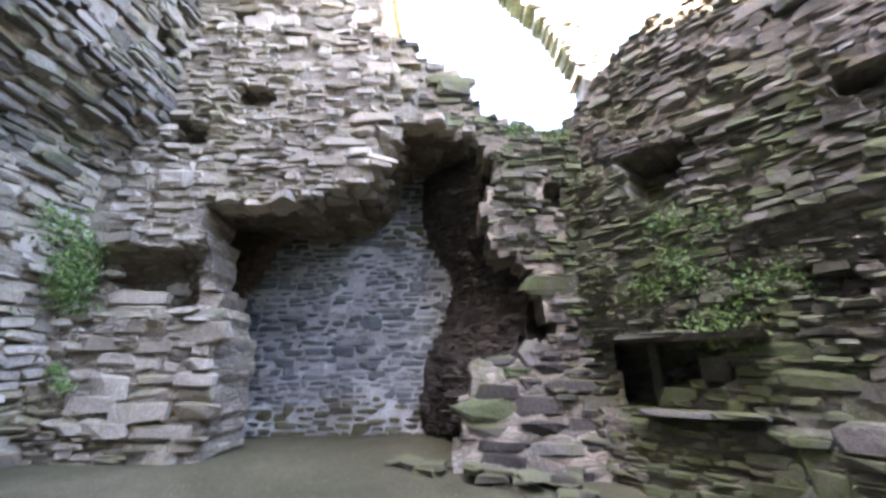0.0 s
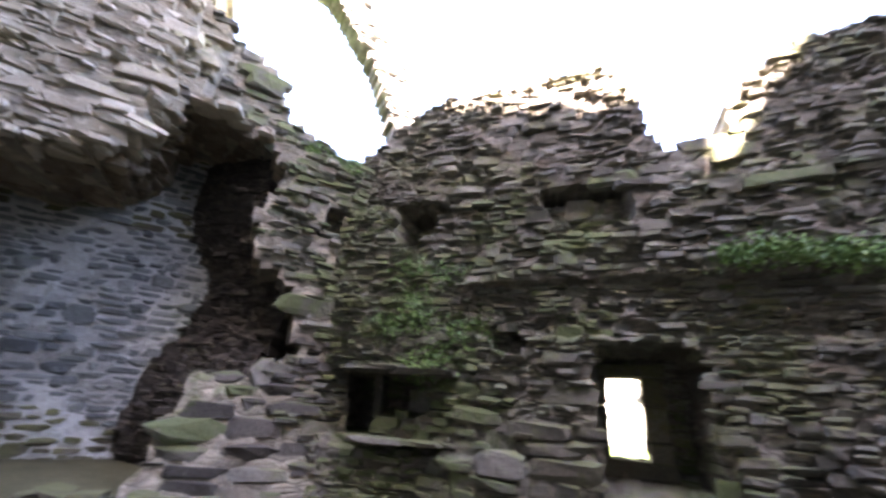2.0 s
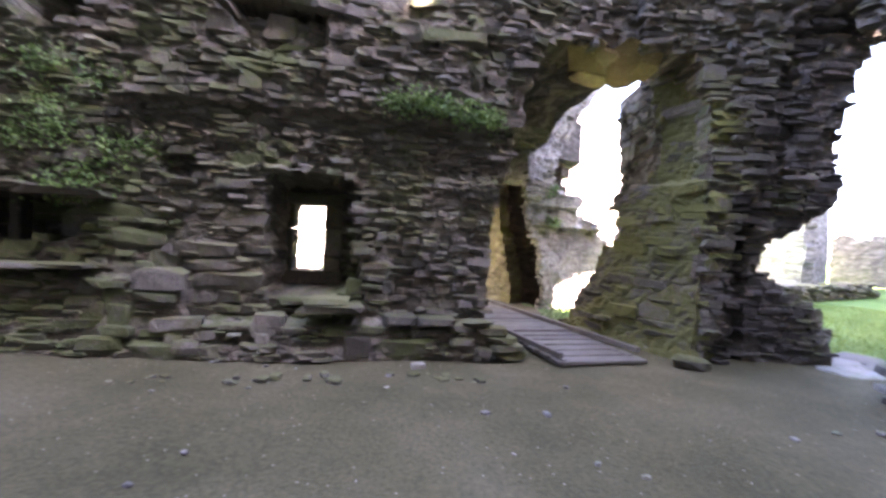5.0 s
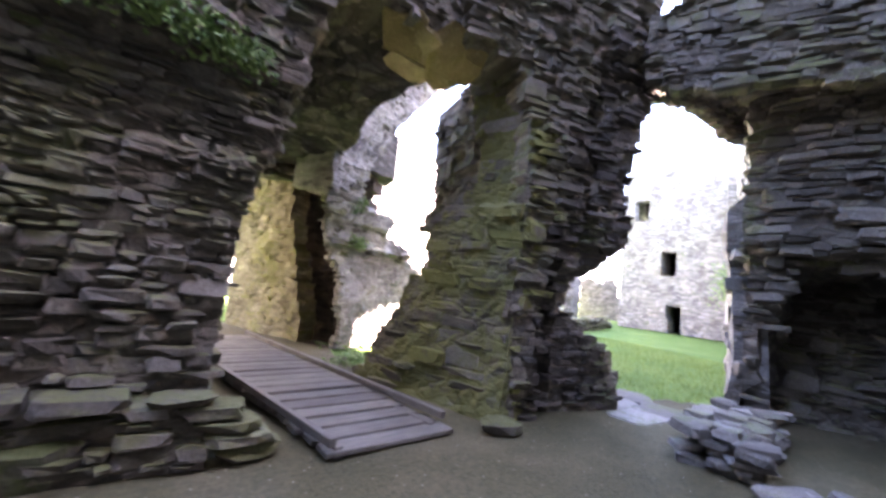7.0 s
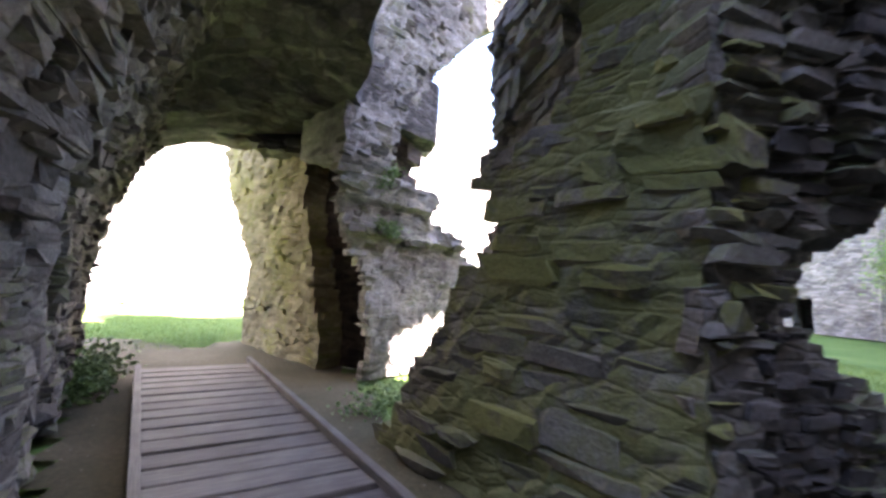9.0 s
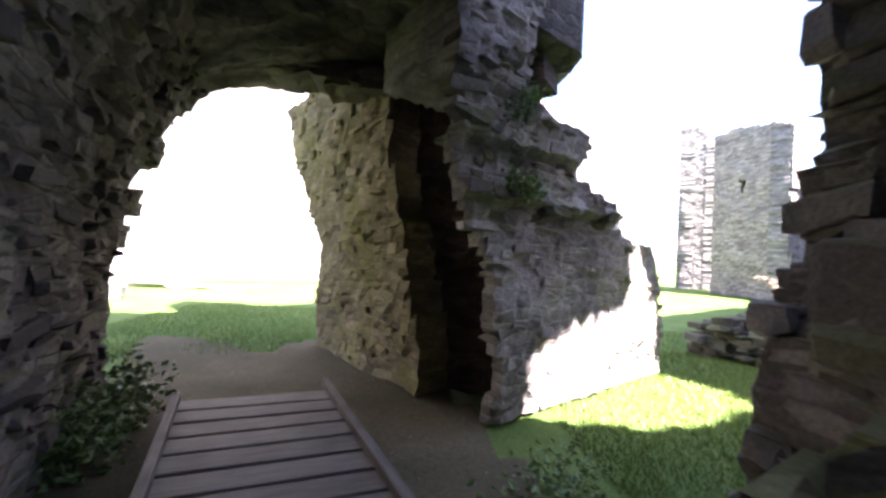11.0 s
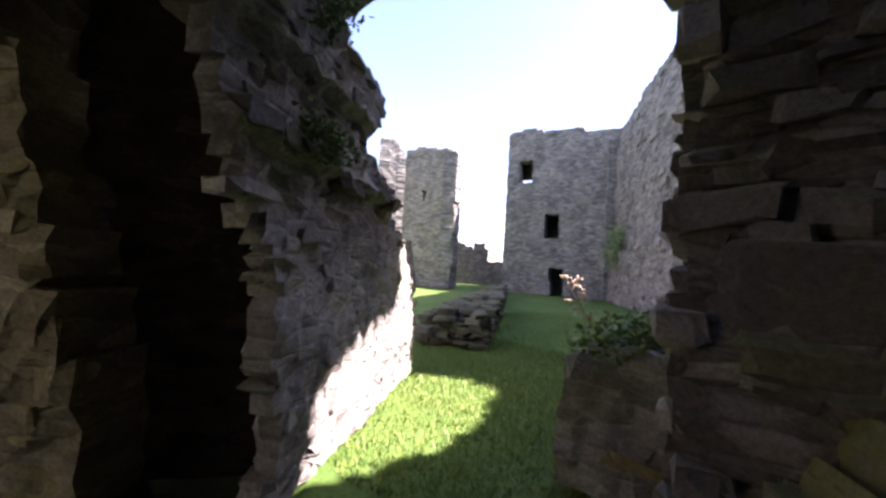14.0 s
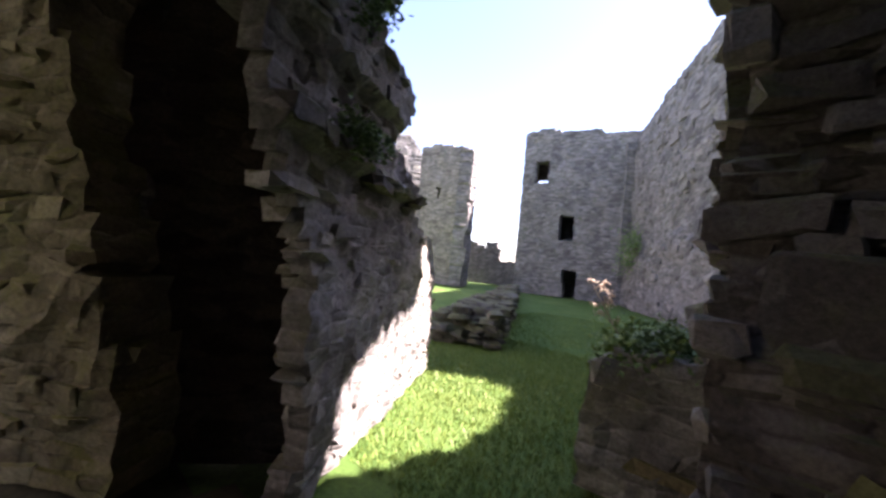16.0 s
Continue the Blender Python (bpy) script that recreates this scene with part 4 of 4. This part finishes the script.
def leaves(name, places, count, radius, size, material, label, category, droop=0.3, seed=0, kind="stuff"):
    """A clump of small pointed leaves on short stalks, thicker in the middle."""
    rng = random.Random(seed)
    verts, faces = [], []
    cx, cy, cz = (sum(p[i] for p in places) / len(places) for i in range(3))
    for _ in range(count):
        px, py, pz = rng.choice(places)
        c = Vector((rng.gauss(0, radius * 0.5), rng.gauss(0, radius * 0.32), rng.gauss(0, radius * 0.4))) + Vector((px, py, pz))
        way = Vector((rng.gauss(0, 1), rng.gauss(0, 1), rng.uniform(-droop, 1.0))).normalized()
        side = way.cross(Vector((rng.gauss(0, 1), rng.gauss(0, 1), rng.gauss(0, 1)))).normalized()
        s = size * rng.uniform(0.6, 1.4)
        n = len(verts)
        fold = way.cross(side) * s * 0.15
        verts += [c, c + way * s * 0.5 + side * s * 0.3 + fold, c + way * s, c + way * s * 0.5 - side * s * 0.3 + fold, c + way * s * 0.5]
        faces += [(n, n + 1, n + 4), (n + 1, n + 2, n + 4), (n + 2, n + 3, n + 4), (n + 3, n, n + 4)]
    me = mesh_of(name, [v - Vector((cx, cy, cz)) for v in verts], faces, material)
    ob = new(name, me)
    ob.location = (cx, cy, cz)
    return tagged(ob, label, category, kind=kind)


def along(w, spots, out=0.06):
    return [tuple(w.at(s, h, w.off(s, h) + out)) for s, h in spots]


leaves("fern_clump", along(north, [(5.3, 3.22), (5.6, 3.25), (5.9, 3.2), (6.2, 3.15), (6.5, 3.1)], 0.12), 1500, 0.2, 0.06, LEAF, "bright green ferns growing on the ledge of the slate wall", "fern", seed=1)
leaves("ivy_patch", along(north, [(1.0, 2.5), (1.5, 2.55), (2.0, 2.4), (2.3, 2.4), (1.8, 2.05), (1.6, 1.95), (1.4, 2.8), (1.9, 3.2), (1.3, 3.3)]), 2600, 0.3, 0.05, LEAF, "green ivy and weeds spreading over the dark wall", "ivy", seed=2)
leaves("weed_tuft", along(west, [(7.2, 5.5), (6.8, 5.5), (7.5, 5.3)]), 800, 0.25, 0.05, LEAF, "green weeds on the broken wall top", "weeds", seed=3)
leaves("weed_tuft", along(west, [(-0.1, 3.3), (0.2, 2.9), (0.1, 2.6)], 0.4) , 900, 0.35, 0.07, LEAF, "leafy green weeds hanging from the pale wall", "weeds", seed=4)
leaves("weed_tuft", along(southwest, [(6.0, 3.6), (6.3, 3.3), (6.2, 2.9)], 0.15), 1000, 0.4, 0.07, LEAF, "leafy green weeds hanging in the wall corner", "weeds", seed=5)
leaves("weed_tuft", along(west, [(0.3, 1.6), (0.5, 1.4)], 0.15), 220, 0.15, 0.05, LEAF, "small green plant rooted in the pale wall", "weeds", seed=6)
leaves("weed_tuft", along(jamb, [(0.4, 2.2), (0.5, 2.1), (0.6, 2.2)], 0.12), 500, 0.13, 0.045, LEAF, "green sprig growing from the breach wall", "weeds", seed=7)
leaves("weed_tuft", along(jamb, [(0.3, 2.8), (0.5, 3.0)], 0.1), 350, 0.15, 0.04, LEAF, "dark green sprig high on the breach wall", "weeds", seed=8)
leaves("fern_clump", [(-1.05, 8.9, 0.15), (-1.2, 9.5, 0.15), (-1.1, 9.2, 0.2), (-1.3, 9.9, 0.2)], 1500, 0.28, 0.07, LEAF, "low green nettles between boardwalk and passage wall", "weeds", seed=9)
leaves("weed_tuft", [(3.75, 8.5, 1.0), (3.95, 8.4, 1.02), (4.1, 8.2, 1.05), (3.85, 8.1, 1.05), (4.3, 8.5, 1.0)], 1300, 0.22, 0.05, LEAF, "green weeds matted over the wall stub", "weeds", seed=10)
leaves("weed_tuft", [(1.95, 8.4, 0.03), (2.2, 8.8, 0.03)], 700, 0.3, 0.05, LEAF, "grass tuft on the ground at the breach", "weeds", seed=11)
leaves("weed_tuft", along(north, [(8.0, 6.2), (8.4, 6.9)], 0.05), 700, 0.35, 0.06, LEAF, "green growth on the high wall corner", "weeds", seed=12)
leaves("weed_tuft", [tuple(court.at(3.5, 3.1, 0.3)), tuple(court.at(2.6, 2.4, 0.3)), tuple(court.at(3.0, 3.6, 0.3))], 1200, 0.9, 0.12, LEAF, "green growth on the courtyard wall", "weeds", seed=13)


def umbel(x, y, z, height, seed):
    """A dried umbel: a stalk, branching rays and heads of tiny seeds."""
    rng = random.Random(seed)
    root = tagged(new("dried_umbel"), "pale dried umbel flower on a thin stalk above the wall stub", "dried flower")
    root.location = (x, y, z)
    heads = []

    def stick(bm, a, b, r):
        way = (b - a).normalized()
        side = way.cross(Vector((0.3, 1, 0.2))).normalized()
        other = way.cross(side)
        ring = [[bm.verts.new(p + (side * math.cos(k * 2.1) + other * math.sin(k * 2.1)) * r * f) for k in range(3)] for p, f in ((a, 1), (b, 0.6))]
        for k in range(3):
            bm.faces.new((ring[0][k], ring[0][(k + 1) % 3], ring[1][(k + 1) % 3], ring[1][k]))

    bm = bmesh.new()
    top = Vector((-0.24, 0.22, height))
    stick(bm, Vector((0, 0, 0)), top * 0.55, 0.009)
    stick(bm, top * 0.55, top, 0.007)
    for lift in (0.55, 0.7, 0.85, 1.0):
        for k in range(3):
            a = rng.uniform(0, 6.3)
            b = top * lift + Vector((math.cos(a) * 0.075, math.sin(a) * 0.075, rng.uniform(0.0, 0.07)))
            stick(bm, top * (lift - 0.1), b, 0.003)
            heads.append(b)
    part("stalk", bm, DRY, root)
    bm = bmesh.new()
    for h in heads:
        for _ in range(13):
            c = h + Vector((rng.gauss(0, 0.02), rng.gauss(0, 0.02), rng.gauss(0, 0.01)))
            bmesh.ops.create_cone(bm, segments=3, radius1=0.008, radius2=0.003, depth=0.012, cap_ends=True, matrix=Matrix.Translation(c) @ pose(0, 0, 0, rng.uniform(0, 180), rng.uniform(0, 180)))
    tagged(part("seed_heads", bm, DRY, root), kind="stuff")
    return root


umbel(3.98, 8.66, 0.9, 0.5, 3)


def lawn_blades(name, label, spots, seed):
    rng = random.Random(seed)
    verts, faces = [], []
    for (x0, x1, y0, y1, count, tall) in spots:
        for _ in range(count):
            x, y = rng.uniform(x0, x1), rng.uniform(y0, y1)
            a, h = rng.uniform(0, 6.3), tall * rng.uniform(0.5, 1.3)
            n = len(verts)
            z = -0.06 + 0.03 * math.sin(x * 1.3) * math.sin(y * 0.9)
            verts += [(x - 0.006 * math.cos(a), y - 0.006 * math.sin(a), z), (x + 0.006 * math.cos(a), y + 0.006 * math.sin(a), z), (x + rng.gauss(0, 0.4) * h, y + rng.gauss(0, 0.4) * h, z + h)]
            faces.append((n, n + 1, n + 2))
    ob = new(name, mesh_of(name, verts, faces, BLADE))
    return tagged(ob, label, "grass", kind="stuff")


leaves("weed_tuft", [tuple(arch.at(2.25, 3.45, 0.1)), tuple(arch.at(2.45, 3.6, 0.1))], 260, 0.14, 0.05, LEAF, "small sprig hanging at the top of the ragged arch", "weeds", seed=14)
for x, y, w, d, h, turn in ((-7.3, 17.4, 1.1, 0.8, 0.42, 20), (-8.0, 18.3, 1.2, 0.9, 0.4, 70), (-8.2, 20.9, 1.6, 0.9, 0.2, 8), (-6.9, 20.8, 1.4, 0.8, 0.18, 175)):
    tagged(loose_stone("stone_block", x, y, -0.06, w, d, h, GREY_STONE, turn), "low grey stone block lying on the lawn", "stone block", "blocks on the lawn")
leaves("weed_tuft", [tuple(stub.at(s, 0.98, -o)) for s in (0.15, 0.5, 0.8) for o in (0.15, 0.4, 0.7)], 1500, 0.2, 0.06, BLADE, "tufts of pale green grass on the wall stub", "weeds", seed=15)
lawn_blades("grass", "short green grass of the courtyard lawn", [(2.6, 8, 8.6, 13, 42000, 0.05), (5.5, 14, 6.2, 15, 36000, 0.06), (-4.5, 0.2, 11.8, 17, 26000, 0.06)], 4)

# ---- stones on the walls ----
north.stones(SLATE, course=(0.04, 0.11), long=(0.09, 0.3), parts=300, near=(2.8, 6.9, 0, 2.4), proud=(0.0, 0.065), tilt=3.5, others=[(GREEN, lambda s, h, r: h < 4.6 and wobble(s, h, 21, 0.7) + 0.4 * r > (-0.1 if s < 2.8 else 0.5))], big=((0.12, 0.26), (0.25, 0.65), 0.55, 0.35))
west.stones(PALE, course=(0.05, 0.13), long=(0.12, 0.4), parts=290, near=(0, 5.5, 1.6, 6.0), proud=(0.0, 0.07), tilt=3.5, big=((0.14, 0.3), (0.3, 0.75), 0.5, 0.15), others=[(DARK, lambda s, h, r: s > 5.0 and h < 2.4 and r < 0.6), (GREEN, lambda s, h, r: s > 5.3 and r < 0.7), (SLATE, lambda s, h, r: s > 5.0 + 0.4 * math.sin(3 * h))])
north_end.stones(SLATE, course=(0.05, 0.13), long=(0.12, 0.34), parts=150, near=(0, 2, 0, 3), proud=(-0.03, 0.04), tilt=3, yaw=4)
rib.stones(GREY_STONE, course=(0.06, 0.13), long=(0.14, 0.36), parts=120, proud=(-0.02, 0.06), skip=0.03)
recess.stones(BLUE, course=(0.09, 0.16), long=(0.18, 0.42), parts=280, near=(1.5, 6, 0.6, 4), proud=(-0.015, 0.02), deep=0.12, skip=0.05, gap=0.03, tilt=3, others=[(DAMP, lambda s, h, r: h < 1.0 + 0.12 * math.sin(2.1 * s) or (h > 4.0 and r < 0.5))])
southwest.stones(SLATE, course=(0.07, 0.18), long=(0.16, 0.5), parts=290, near=(4.6, 7, 0.5, 8), proud=(0.0, 0.11), tilt=8, others=[(PALE, lambda s, h, r: h < 4.7 + 0.5 * math.sin(2 * s))])
east.stones(SLATE, course=(0.04, 0.13), long=(0.1, 0.36), parts=200, near=(0, 3, 0, 4), proud=(0.01, 0.09), tilt=6, big=((0.12, 0.24), (0.2, 0.5), 0.6, 0.4))
# The doorway side of the pier is laid in DARK to stand for its shade.
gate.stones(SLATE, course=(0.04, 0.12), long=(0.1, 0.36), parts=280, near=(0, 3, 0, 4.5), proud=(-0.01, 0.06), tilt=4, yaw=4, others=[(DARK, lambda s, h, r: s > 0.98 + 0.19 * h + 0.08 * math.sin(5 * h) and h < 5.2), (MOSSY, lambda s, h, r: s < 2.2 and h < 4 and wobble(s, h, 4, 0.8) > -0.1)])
screen.stones(SLATE, course=(0.05, 0.13), long=(0.12, 0.4), parts=150, near=(0, 3, 4, 6.5), proud=(0.0, 0.07), tilt=6)
pier.stones(MOSSY, course=(0.09, 0.23), long=(0.22, 0.7), parts=280, near=(0, 3, 0, 4), proud=(-0.04, 0.03), tilt=2.5, yaw=3, others=[(DAMP, lambda s, h, r: h < 1.3 + 0.3 * math.sin(2 * s) and r < 0.7), (SLATE, lambda s, h, r: h > 2.5 + 0.4 * math.sin(3 * s) or h < 0.4)])
pier_back.stones(SLATE, course=(0.06, 0.18), long=(0.14, 0.42), parts=200, near=(0, 3, 0, 4), proud=(0.0, 0.08), tilt=8)
reveal.stones(REVEAL_SHADE, course=(0.06, 0.15), long=(0.12, 0.35), parts=120, proud=(-0.02, 0.06), tilt=8)
pier_end.stones(SLATE, course=(0.07, 0.2), long=(0.15, 0.45), parts=140, near=(0, 2, 0, 4), proud=(0.0, 0.06), tilt=7)
stub.stones(BRIGHTENED, course=(0.08, 0.2), long=(0.2, 0.55), parts=60, proud=(-0.05, 0.015), skip=0.3, yaw=3, others=[(OCHRE, lambda s, h, r: r < 0.45)])
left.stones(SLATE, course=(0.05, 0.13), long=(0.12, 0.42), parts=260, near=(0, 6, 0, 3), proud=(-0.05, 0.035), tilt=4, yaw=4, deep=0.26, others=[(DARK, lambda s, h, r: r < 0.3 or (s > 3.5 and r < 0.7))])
arch.stones(SLATE, course=(0.06, 0.15), long=(0.15, 0.5), parts=150, near=(1, 4.5, 0, 3.8), proud=(0.01, 0.1))
yellow.stones(OCHRE, course=(0.06, 0.15), long=(0.1, 0.34), parts=200, proud=(-0.06, 0.015), deep=0.14, tilt=10, skip=0.25)
jamb.stones(BRIGHTENED, course=(0.06, 0.15), long=(0.12, 0.4), parts=290, near=(-0.5, 3.6, 0, 3.4), proud=(-0.07, 0.01), tilt=4, yaw=3, skip=0.13, others=[(GREY_STONE, lambda s, h, r: h > 2.1 and s < 1.6 and r < 0.4), (SLATE, lambda s, h, r: h > 1.75 + 0.15 * math.sin(4 * s) or r < 0.06)])
footing.stones(SLATE, course=(0.08, 0.14), long=(0.2, 0.45), parts=20, proud=(0.02, 0.06))
court.stones(GREY_STONE, course=(0.14, 0.28), long=(0.25, 0.7), parts=250, near=(12, 21.3, 0, 4), proud=(-0.08, 0.03), skip=0.25, tilt=6)
